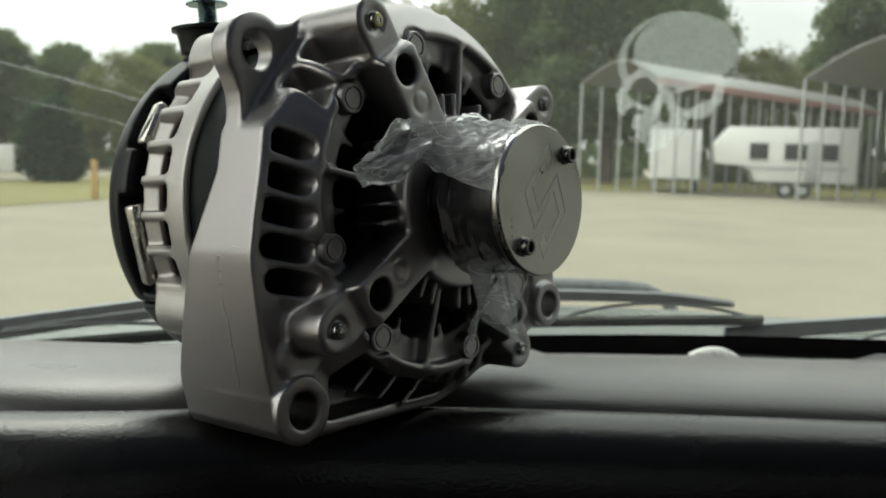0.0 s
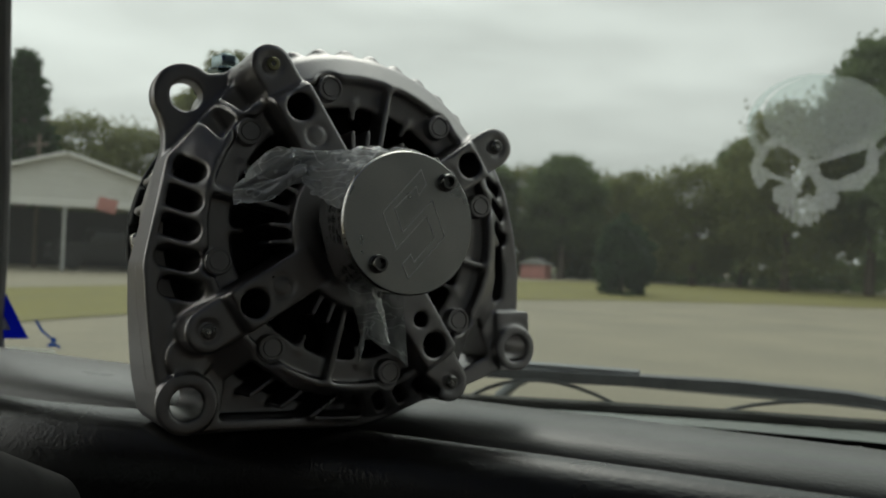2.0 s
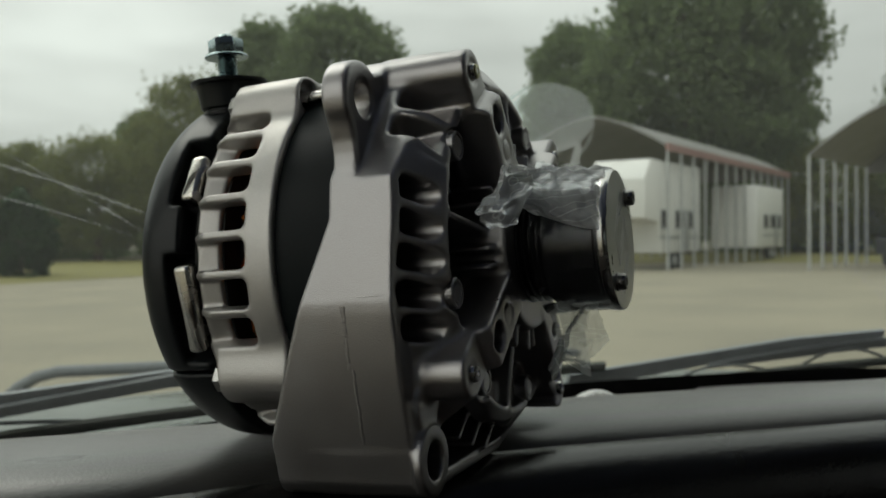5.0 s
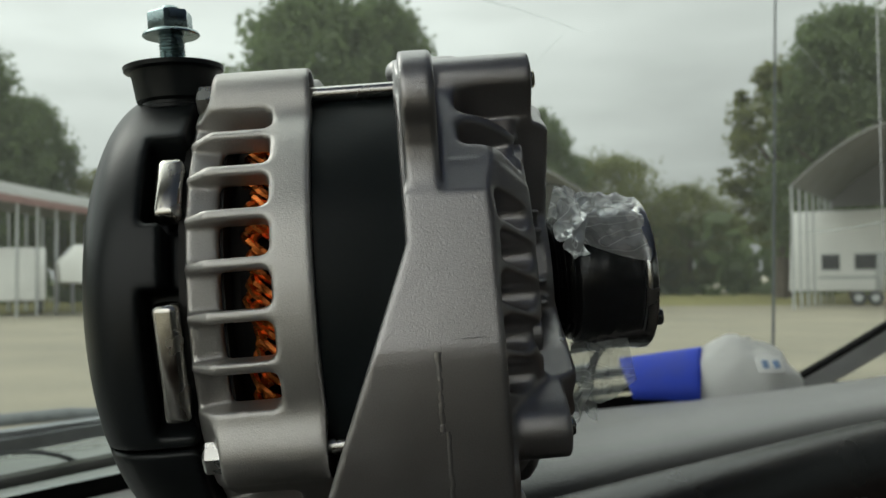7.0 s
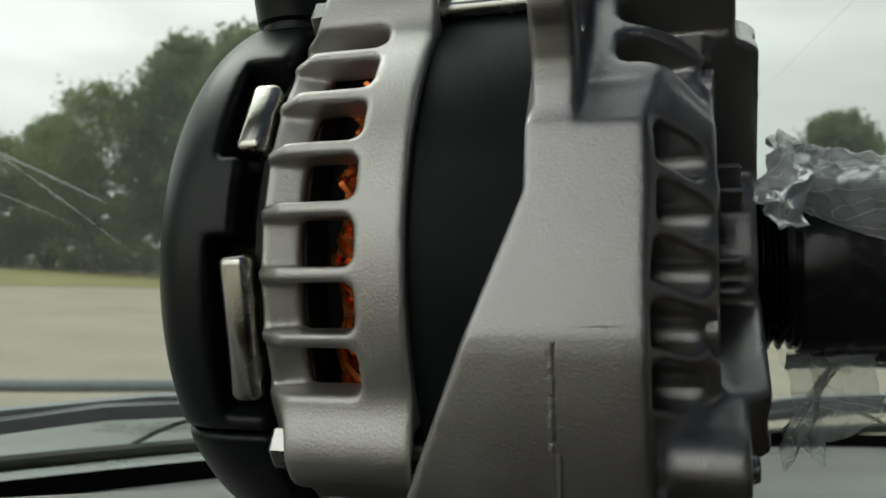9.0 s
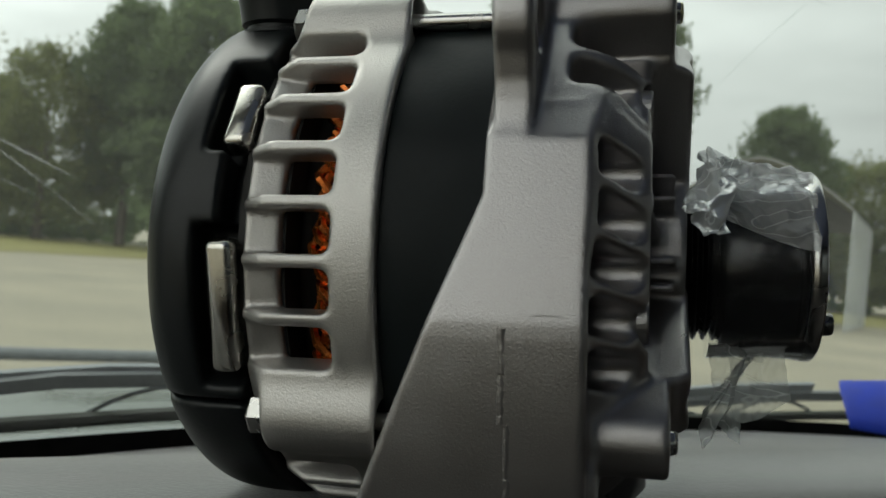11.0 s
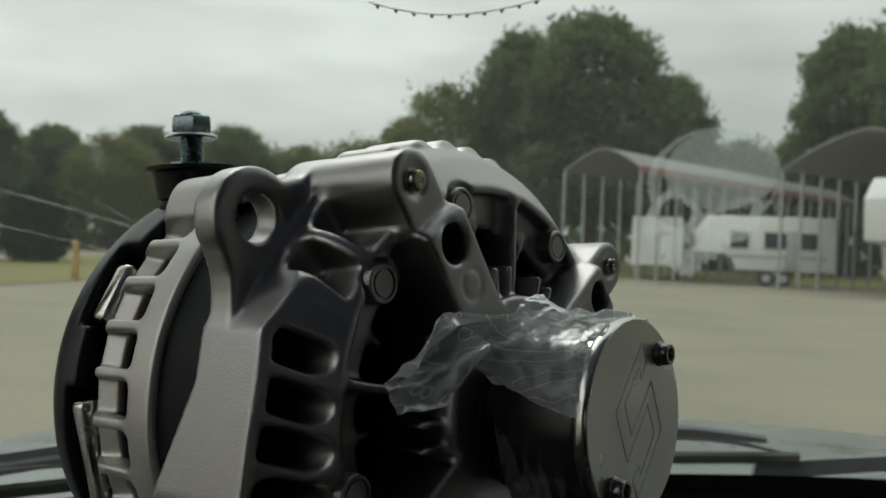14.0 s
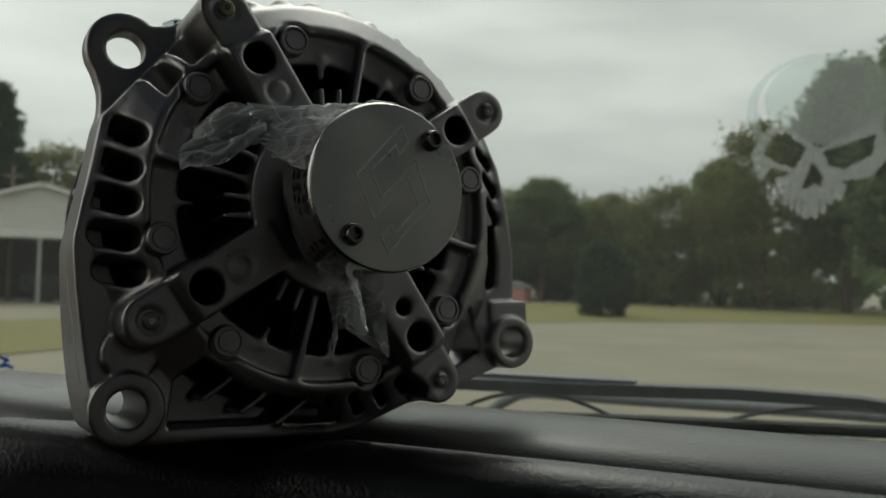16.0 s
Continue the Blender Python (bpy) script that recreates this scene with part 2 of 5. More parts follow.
def leafy(name, color, through, vary):
    """Leaves: a dull surface that lets some light through."""
    m = material(name, color, 0.75, 0, vary, 0.5, 0, 3, spec=0.2)
    n, l = m.node_tree.nodes, m.node_tree.links
    tl, mx = n.new("ShaderNodeBsdfTranslucent"), n.new("ShaderNodeMixShader")
    tl.inputs["Color"].default_value = (*through, 1)
    mx.inputs["Fac"].default_value = 0.45
    l.new(n["Principled BSDF"].outputs[0], mx.inputs[1])
    l.new(tl.outputs[0], mx.inputs[2])
    l.new(mx.outputs[0], n["Material Output"].inputs["Surface"])
    return m


WHITE = leafy("white_woven_cotton", (0.88, 0.88, 0.86), (0.9, 0.9, 0.88), 0.05)
LEAF = leafy("deep_green_leaves", (0.095, 0.116, 0.066), (0.19, 0.245, 0.115), 0.4)
LEAF_B = leafy("yellowing_green_leaves", (0.12, 0.13, 0.062), (0.22, 0.24, 0.10), 0.4)
PINE = leafy("dark_pine_needles", (0.036, 0.060, 0.032), (0.07, 0.11, 0.05), 0.3)
PAINT = material("white_painted_siding", (0.58, 0.58, 0.555), 0.6, 0, 0.08, 1.0, 0.1, 12)
ROOF_RED = material("faded_red_metal_roof", (0.25, 0.145, 0.13), 0.5, 0, 0.2, 1.0, 0.1, 8)
ROOF_GREY = material("pale_grey_metal_roof", (0.18, 0.178, 0.165), 0.5, 0.1, 0.15, 1.0, 0.1, 8)
POST = material("galvanised_post", (0.36, 0.37, 0.36), 0.5, 0.4, 0.15, 3)
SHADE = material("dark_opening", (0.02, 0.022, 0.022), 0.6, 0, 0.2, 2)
WOOD = material("weathered_orange_wood", (0.34, 0.22, 0.09), 0.8, 0, 0.25, 3, 0.2, 30)
FLAG_R = material("faded_red_cloth", (0.36, 0.17, 0.15), 0.8, 0, 0.2, 3)


# ---- mesh helpers ----
def mesh_of(name, verts, faces, smooth=True):
    me = bpy.data.meshes.new(name)
    me.from_pydata([tuple(v) for v in verts], [], faces)
    me.update()
    if smooth:
        me.polygons.foreach_set("use_smooth", [True] * len(me.polygons))
    return me


def hang(name, me, mat, parent=None, label="", at=None):
    """One mesh object, a part if it has a parent."""
    ob = new(name, me)
    if mat is not None and not me.materials:
        me.materials.append(mat)
    if parent is not None:
        ob.parent = parent
    if at is not None:
        ob.matrix_local = at
    if label:
        ob["label"] = label
    return ob


def part(name, bm, mat, parent=None, label="", at=None, smooth=True):
    me = bpy.data.meshes.new(name)
    bmesh.ops.recalc_face_normals(bm, faces=bm.faces)
    bm.to_mesh(me)
    bm.free()
    if smooth:
        me.polygons.foreach_set("use_smooth", [True] * len(me.polygons))
        me.set_sharp_from_angle(angle=radians(40))
    return hang(name, me, mat, parent, label, at)


def block(sx, sy, sz, bevel=0.0, seg=2, at=(0, 0, 0)):
    """A box of those sizes, its middle at 'at', with rounded edges."""
    bm = bmesh.new()
    bmesh.ops.create_cube(bm, size=1.0, matrix=Matrix.Translation(at) @ Matrix.Diagonal((sx, sy, sz, 1)))
    if bevel:
        bmesh.ops.bevel(bm, geom=bm.edges[:], offset=bevel, segments=seg, affect="EDGES", profile=0.5)
    return bm


def lathe(profile, n=48):
    """Turns (radius, z) round the z axis; a radius of 0 closes an end."""
    bm = bmesh.new()
    rings = []
    for r, z in profile:
        if r < 1e-6:
            rings.append([bm.verts.new((0, 0, z))])
        else:
            rings.append([bm.verts.new((r * math.cos(2 * math.pi * i / n), r * math.sin(2 * math.pi * i / n), z)) for i in range(n)])
    for a, b in zip(rings, rings[1:]):
        for i in range(n):
            j = (i + 1) % n
            if len(a) == 1 and len(b) > 1:
                bm.faces.new((a[0], b[i], b[j]))
            elif len(b) == 1 and len(a) > 1:
                bm.faces.new((a[i], a[j], b[0]))
            elif len(a) > 1:
                bm.faces.new((a[i], a[j], b[j], b[i]))
    return bm


def tube(points, radius, n=8, taper=None):
    """A round bar along the points, its ends closed."""
    bm = bmesh.new()
    pts = [Vector(p) for p in points]
    rings, ref = [], Vector((0.13, 0.31, 0.94))
    for i, p in enumerate(pts):
        d = (pts[min(i + 1, len(pts) - 1)] - pts[max(i - 1, 0)]).normalized()
        a = d.cross(ref).normalized()
        b = d.cross(a)
        r = radius if taper is None else radius * taper[i]
        rings.append([bm.verts.new(p + r * (math.cos(2 * math.pi * k / n) * a + math.sin(2 * math.pi * k / n) * b)) for k in range(n)])
    for r, s in zip(rings, rings[1:]):
        for k in range(n):
            bm.faces.new((r[k], r[(k + 1) % n], s[(k + 1) % n], s[k]))
    bm.faces.new(rings[0])
    bm.faces.new(rings[-1][::-1])
    return bm


def prism(outline, z0, z1, bevel=0.0):
    """A flat outline (x, y) made thick from z0 to z1."""
    bm = bmesh.new()
    f = bm.faces.new([bm.verts.new((x, y, z0)) for x, y in outline])
    ex = bmesh.ops.extrude_face_region(bm, geom=[f])
    bmesh.ops.translate(bm, vec=(0, 0, z1 - z0), verts=[v for v in ex["geom"] if isinstance(v, bmesh.types.BMVert)])
    if bevel:
        bmesh.ops.bevel(bm, geom=bm.edges[:], offset=bevel, segments=2, affect="EDGES", profile=0.5)
    return bm


def stretch(bm, m):
    bmesh.ops.transform(bm, matrix=m, verts=bm.verts)
    return bm


def join(*bms):
    out = bms[0]
    for b in bms[1:]:
        me = bpy.data.meshes.new("tmp")
        b.to_mesh(me)
        b.free()
        out.from_mesh(me)
        bpy.data.meshes.remove(me)
    return out


# ---- cast shapes: a distance field on a grid, skinned ----
class Cast:
    """A solid on a grid of distances; add() and cut() with rounded joins, skin() makes the mesh."""

    def __init__(self, lo, hi, h):
        self.lo, self.h = np.array(lo, np.float32), h
        n = [int(round((b - a) / h)) + 1 for a, b in zip(lo, hi)]
        self.x = (lo[0] + h * np.arange(n[0], dtype=np.float32))[:, None, None]
        self.y = (lo[1] + h * np.arange(n[1], dtype=np.float32))[None, :, None]
        self.z = (lo[2] + h * np.arange(n[2], dtype=np.float32))[None, None, :]
        self.r = np.sqrt(self.x ** 2 + self.y ** 2)
        self.a = np.arctan2(self.y, self.x)
        self.v = np.full(n, 1.0, np.float32)

    def add(self, d, k=0.0):
        if k:
            f = np.clip(0.5 + 0.5 * (self.v - d) / k, 0, 1)
            self.v = self.v * (1 - f) + d * f - k * f * (1 - f)
        else:
            self.v = np.minimum(self.v, d)

    def cut(self, d, k=0.0):
        if k:
            f = np.clip(0.5 - 0.5 * (self.v + d) / k, 0, 1)
            self.v = self.v * (1 - f) - d * f + k * f * (1 - f)
        else:
            self.v = np.maximum(self.v, -d)

    def slab(self, d2, z0, z1):
        """What lies within a flat distance d2 and between two heights (numbers or fields)."""
        return np.maximum(np.maximum(d2, self.z - z1), z0 - self.z)

    def disc(self, cx, cy, rad):
        return np.sqrt((self.x - cx) ** 2 + (self.y - cy) ** 2) - rad

    def bar(self, cx, cy, ang, half_l, half_w, rnd):
        """A rounded rectangle, turned by ang degrees."""
        c, s = math.cos(radians(ang)), math.sin(radians(ang))
        u, w = (self.x - cx) * c + (self.y - cy) * s, -(self.x - cx) * s + (self.y - cy) * c
        qx, qy = np.abs(u) - half_l + rnd, np.abs(w) - half_w + rnd
        return np.sqrt(np.maximum(qx, 0) ** 2 + np.maximum(qy, 0) ** 2) + np.minimum(np.maximum(qx, qy), 0) - rnd

    def shape(self, pts):
        """The flat distance to a closed outline."""
        d = np.full((self.x.shape[0], self.y.shape[1], 1), 1e9, np.float32)
        inside = np.zeros(d.shape, bool)
        for (ax, ay), (bx, by) in zip(pts, pts[1:] + pts[:1]):
            ex, ey = bx - ax, by - ay
            t = np.clip(((self.x - ax) * ex + (self.y - ay) * ey) / (ex * ex + ey * ey), 0, 1)
            d = np.minimum(d, (self.x - ax - t * ex) ** 2 + (self.y - ay - t * ey) ** 2)
            if ay != by:
                hit = ((ay > self.y) != (by > self.y)) & (self.x < (bx - ax) * (self.y - ay) / (by - ay) + ax)
                inside ^= hit
        d = np.sqrt(d)
        return np.where(inside, -d, d)

    def skin(self, name, smooth=1):
        v, h = self.v, self.h
        for _ in range(smooth):
            for ax in range(3):
                v = v * 0.5 + 0.25 * (np.roll(v, 1, ax) + np.roll(v, -1, ax))
        for ax in range(3):
            s = [slice(None)] * 3
            for e in (0, -1):
                s[ax] = e
                v[tuple(s)] = 1.0
        neg = v < 0
        n = np.zeros(tuple(k - 1 for k in v.shape), np.int8)
        for dx in (0, 1):
            for dy in (0, 1):
                for dz in (0, 1):
                    n += neg[dx:v.shape[0] - 1 + dx, dy:v.shape[1] - 1 + dy, dz:v.shape[2] - 1 + dz]
        cells = np.argwhere((n > 0) & (n < 8))
        ids = np.full(n.shape, -1, np.int32)
        ids[tuple(cells.T)] = np.arange(len(cells))
        corner = [(dx, dy, dz) for dx in (0, 1) for dy in (0, 1) for dz in (0, 1)]
        val = np.stack([v[cells[:, 0] + a, cells[:, 1] + b, cells[:, 2] + c] for a, b, c in corner], 1)
        acc, cnt = np.zeros((len(cells), 3), np.float32), np.zeros((len(cells), 1), np.float32)
        for i, p in enumerate(corner):
            for j, q in enumerate(corner):
                if j > i and sum(abs(a - b) for a, b in zip(p, q)) == 1:
                    a, b = val[:, i], val[:, j]
                    on = (a < 0) != (b < 0)
                    t = np.where(on, a / np.where(on, a - b, 1), 0)[:, None]
                    acc += on[:, None] * (np.array(p, np.float32) + t * (np.array(q, np.float32) - np.array(p, np.float32)))
                    cnt += on[:, None]
        verts = self.lo + h * (cells + acc / cnt)
        quads = []
        for ax in range(3):
            b, c = (ax + 1) % 3, (ax + 2) % 3
            s0, s1 = [slice(None)] * 3, [slice(None)] * 3
            s0[ax], s1[ax] = slice(0, -1), slice(1, None)
            flip0 = neg[tuple(s0)]
            e = np.argwhere(flip0 != neg[tuple(s1)])
            e = e[(e[:, b] > 0) & (e[:, c] > 0) & (e[:, b] < n.shape[b]) & (e[:, c] < n.shape[c])]
            ring = []
            for ob, oc in ((0, 0), (1, 0), (1, 1), (0, 1)):
                k = e.copy()
                k[:, b] -= ob
                k[:, c] -= oc
                ring.append(ids[tuple(k.T)])
            q = np.stack(ring, 1)
            f = ~flip0[tuple(e.T)]
            q[f] = q[f][:, ::-1]
            quads.append(q)
        quads = np.concatenate(quads)
        me = bpy.data.meshes.new(name)
        me.vertices.add(len(verts))
        me.vertices.foreach_set("co", verts.astype(np.float32).ravel())
        me.loops.add(len(quads) * 4)
        me.loops.foreach_set("vertex_index", quads.astype(np.int32).ravel())
        me.polygons.add(len(quads))
        me.polygons.foreach_set("loop_start", np.arange(0, len(quads) * 4, 4, dtype=np.int32))
        me.polygons.foreach_set("use_smooth", np.ones(len(quads), bool))
        me.update(calc_edges=True)
        me.validate()
        return me


# ---- the alternator: local x right, y up, z along the shaft towards the pulley ----
ALT_R, ALT_U, ALT_A = Vector((0.5751, 0.8173, 0.0362)), Vector((-0.0770, 0.0100, 0.9970)), Vector((0.8145, -0.5761, 0.0687))
ALT_C = Vector((0.0122, 0.3519, 1.5111))
alt_turn = Matrix((ALT_R, ALT_U, ALT_A)).transposed().to_4x4()
BASE = Vector((0.0, -0.0836, -0.05))
alternator = tagged(new("alternator"), "cast aluminium car alternator with film-wrapped pulley standing on dashboard", "alternator")
alternator.matrix_world = Matrix.Translation(ALT_C) @ alt_turn @ Matrix.Translation(BASE)
AT = Matrix.Translation(-BASE)
BOLT_R, ARMS = 0.0768, (121.0, 31.0, -59.0, -149.0)
QUADS = (76.0, 166.0, 256.0, 346.0)


def polar(r, deg):
    return r * math.cos(radians(deg)), r * math.sin(radians(deg))


def flank_x(y):
    """The outline of the mounting flank: two straight runs that meet in a corner."""
    d = -0.0125 - y
    return -0.0862 + (-0.214 * d if d < 0 else 0.03 * d + 1.3 * d * d)


def front_housing():
    c = Cast((-0.0985, -0.094, -0.0725), (0.1005, 0.0865, 0.0085), 0.00078)
    # domed shell: a drum whose front slopes back from the ring to the rim
    front = np.minimum(-0.0055, np.maximum(-0.0055 - 0.85 * (c.r - 0.0665), -0.0180))
    face = (c.z - front) * 0.78
    base = c.shape([(-0.040, 0.0500), (-0.0400, 0.0640), (-0.0455, 0.0660), (-0.0771, 0.0297)] + [(flank_x(y), y) for y in np.arange(0.027, -0.0725, -0.0035)] +
                   [(-0.0795, -0.0745), (-0.0772, -0.0780), (-0.0720, -0.0803), (-0.0455, -0.0812), (0.0016, -0.0840), (0.0151, -0.0820), (0.0348, -0.0755), (0.0480, -0.0735),
                    (0.0790, -0.0640), (0.0880, -0.0350), (0.0890, -0.0180), (0.0872, 0.0009), (0.0830, 0.02), (0.0760, 0.035), (0.03, 0.03)])
    q1, q2 = c.r - 0.0790 + 0.0045, face + 0.0045
    drum = np.minimum(np.maximum(q1, q2), 0) + np.sqrt(np.maximum(q1, 0) ** 2 + np.maximum(q2, 0) ** 2) - 0.0045
    c.add(np.maximum(drum, -0.0425 - c.z))
    back = np.minimum(-0.0425 + (c.y - 0.0166) * 0.394, -0.0425)
    flank = np.where(c.x < -0.066, back, -0.0425)
    c.add(np.maximum(np.maximum(base, face), flank - c.z), 0.0012)
    # the shoulder rolls over from its wall into the sloping front, sharper towards the flank
    wall, run = -0.757 * c.x + 0.654 * c.y - 0.0778, 0.654 * c.x + 0.757 * c.y
    bend = 0.0004 + 0.0080 * np.clip((run + 0.0135) / 0.009, 0, 1)
    q1, q2 = wall + bend, face + bend
    roll = np.minimum(np.maximum(q1, q2), 0) + np.sqrt(np.maximum(q1, 0) ** 2 + np.maximum(q2, 0) ** 2) - bend
    c.v = np.where((run > -0.0150) & (run < 0.030) & (wall > -0.020) & (c.z > -0.031), np.maximum(c.v, roll), c.v)
    c.add(c.slab(np.maximum(c.disc(-0.0705, -0.0681, 0.0122), np.where(c.z < -0.0185, base, -1.0)), -0.058, -0.0145), 0.0006)
    c.add(c.slab(c.disc(-0.0690, -0.0500, 0.0090), -0.050, -0.0160), 0.0008)
    c.add(c.slab(c.disc(0.0828, -0.0539, 0.0108), -0.036, -0.0125), 0.001)
    c.add(c.slab(c.bar(0.0838, -0.0425, 0, 0.0093, 0.0058, 0.001), -0.036, -0.016), 0.001)
    # the top ear with its web
    web = c.shape([(-0.0794, 0.0545), (-0.0770, 0.0485), (-0.0754, 0.0430), (-0.0752, 0.0385), (-0.0757, 0.0340), (-0.0768, 0.0300), (-0.0720, 0.0275), (-0.0600, 0.0300), (-0.045, 0.040), (-0.034, 0.062), (-0.039, 0.0735), (-0.0500, 0.0690), (-0.0570, 0.0678)])
    plate = np.minimum(c.disc(-0.0661, 0.0576, 0.0137), web)
    q1, q2 = plate + 0.0016, c.z + 0.0314 + 0.0016
    ear = np.minimum(np.maximum(q1, q2), 0) + np.sqrt(np.maximum(q1, 0) ** 2 + np.maximum(q2, 0) ** 2) - 0.0016
    c.add(np.maximum(ear, -0.0412 - c.z), 0.0010)
    # scalloped edge of ribs
    for deg in np.arange(44, 112, 9.0):
        x, y = polar(0.0776, deg)
        c.add(np.sqrt((c.x - x) ** 2 + (c.y - y) ** 2 + np.maximum(np.maximum(c.z + 0.0235, -0.041 - c.z), 0) ** 2) - 0.0046, 0.0022)
    # hollow inside
    wide = np.where(np.abs(np.degrees(c.a) % 360 - 159) < 44, 0.0640, 0.0745)
    c.cut(np.maximum(c.r - wide, np.maximum((c.z - front) * 0.78 + 0.0042, (c.z + 0.0155) * 0.9)))
    # arms and pads
    for k, deg in enumerate(ARMS):
        tx, ty = polar(BOLT_R, deg)
        mx, my = polar(0.0690, deg)
        c.add(c.slab(np.minimum(c.disc(tx, ty, 0.0086), c.bar(mx, my, deg, 0.0085, 0.0088, 0.002)), -0.0425 if k != 2 else -0.030, 0.0), 0.0024 if k in (0, 3) else 0.0014)
        px, py = polar(0.0465, deg)
        along = c.x * math.cos(radians(deg)) + c.y * math.sin(radians(deg))
        c.add(c.slab(c.bar(px, py, deg, 0.0190, 0.0090, 0.0008), -0.022, np.minimum(0.0050, 0.0050 + (0.0632 - along) * 1.4)), 0.0006)
    # bearing hub
    c.add(np.maximum(np.maximum(c.r - 0.0335, c.z - 0.0044), -0.022 - c.z), 0.0012)
    # stepped windows between the arms: a pocket with a floor, and the opening inside it
    keep = np.full(c.r.shape, 1e9, np.float32)
    for deg in ARMS:
        px, py = polar(0.05, deg)
        keep = np.minimum(keep, c.bar(px, py, deg, 0.04, 0.0094, 0.001))
    c.cut(c.slab(np.maximum(np.abs(c.r - 0.0490) - 0.0149, -keep), -0.0108, 0.02), 0.0010)
    c.cut(c.slab(np.maximum(np.abs(c.r - 0.0437) - 0.0100, 0.0005 - keep), -0.06, 0.02), 0.0014)
    for q in QUADS:
        # the bosses stand in moats at the pocket's corners
        for off in (-25.7, 25.7):
            bx, by = polar(0.0614, q + off)
            c.cut(c.slab(np.maximum(c.disc(bx, by, 0.0066), -keep), -0.0080, 0.0), 0.0004)
            c.add(c.slab(c.disc(bx, by, 0.0046), -0.016, -0.0066))
        sx, sy = polar(0.0490, q)
        c.add(c.slab(c.bar(sx, sy, q, 0.0165, 0.0013, 0.0006), -0.018, -0.0030 - 0.10 * np.maximum(c.r - 0.040, 0)), 0.0022)
        for off in (-22, -12, 12, 22):
            fx, fy = polar(0.0368, q + off)
            c.add(c.slab(c.bar(fx, fy, q + off * 0.7, 0.0055, 0.0010, 0.0006), -0.016, 0.0012), 0.0012)
        for off in (-14, 14):
            fx, fy = polar(0.0525, q + off)
            c.add(c.slab(c.bar(fx, fy, q + off, 0.0042, 0.0011, 0.001), -0.0155, -0.0108), 0.0020)
    # slanted vents: flank, shoulder, the far side and the bottom
    for x, y, ang in ((-0.0712, 0.0244, -32), (-0.0732, 0.0125, -28), (-0.0742, 0.0010, -23), (-0.0740, -0.0110, -19), (-0.0726, -0.0228, -16)):
        c.cut(np.maximum(c.slab(c.bar(x, y, ang, 0.0078, 0.0041, 0.0040), -0.040, 0.01), base + 0.0034), 0.0010)
    for run in (-0.0033, 0.0110):
        u, w = 0.654 * c.x + 0.757 * c.y - run, -0.757 * c.x + 0.654 * c.y
        slot = np.sqrt(np.maximum(np.abs(u + 0.25 * (0.077 - w)) - 0.0022, 0) ** 2 + np.maximum(-0.0218 - c.z, 0) ** 2) - 0.0029
        c.cut(np.maximum(np.maximum(slot, 0.0668 - w), 0.0668 + 0.10 * np.maximum(c.z + 0.020, 0) - c.r), 0.0010)
    for deg in (17.5, 9.0, 0.5):
        x, y = polar(0.0757, deg)
        c.cut(np.maximum(c.slab(c.bar(x, y, deg - 40, 0.0068, 0.0034, 0.0026), -0.034, 0.01), base + 0.0030), 0.0014)
    c.cut(c.slab(c.shape([(0.0700, -0.0060), (0.0785, -0.0050), (0.0800, -0.0180), (0.0790, -0.0300), (0.0745, -0.0318), (0.0715, -0.0280), (0.0722, -0.0190), (0.0705, -0.0160)]), -0.034, 0.01), 0.0014)
    for deg in np.arange(262, 302, 8.0):
        x, y = polar(0.0735, deg)
        c.cut(c.slab(c.bar(x, y, deg + 30, 0.0055, 0.0021, 0.0018), -0.034, 0.01), 0.001)
    # open corners beside the lugs, with slanting fins left standing
    pocket = c.shape([(-0.0570, -0.0755), (-0.0545, -0.0600), (-0.0460, -0.0520), (-0.0300, -0.0640), (-0.0080, -0.0705), (0.0050, -0.0790)])
    c.cut(c.slab(pocket, -0.034, 0.01), 0.001)
    for x, y in ((-0.0390, -0.0628), (-0.0260, -0.0685), (-0.0130, -0.0735)):
        c.add(c.slab(c.bar(x, y, 32, 0.0085, 0.0010, 0.0008), -0.040, -0.015), 0.001)
    c.cut(c.slab(c.shape([(0.0600, -0.0390), (0.0660, -0.0440), (0.0700, -0.0570), (0.0535, -0.0640), (0.0545, -0.0470)]), -0.06, 0.01), 0.0012)
    # holes
    c.cut(c.disc(-0.0661, 0.0576, 0.0066) + 0 * c.z, 0.0008)
    c.cut(c.disc(-0.0705, -0.0681, 0.0064) + 0 * c.z, 0.0008)
    c.cut(c.disc(0.0828, -0.0539, 0.0062) + 0 * c.z, 0.0008)
    for k, deg in enumerate(ARMS):
        hx, hy = polar(0.0571, deg)
        c.cut(c.slab(c.disc(hx, hy, 0.0055), -0.03, 0.02), 0.0010)
        bx, by = polar(0.0442, deg)
        if k == 2:
            c.cut(c.slab(c.disc(bx, by, 0.0032), -0.03, 0.02), 0.0006)
        else:
            c.cut(c.slab(np.abs(c.disc(bx, by, 0.0042)) - 0.0006, 0.0042, 0.02))
        # the recess round each bolt end
        tx, ty = polar(BOLT_R, deg)
        c.cut(c.slab(np.abs(c.disc(tx, ty, 0.0036)) - 0.0007, -0.0010, 0.02))
    return c.skin("front_housing")


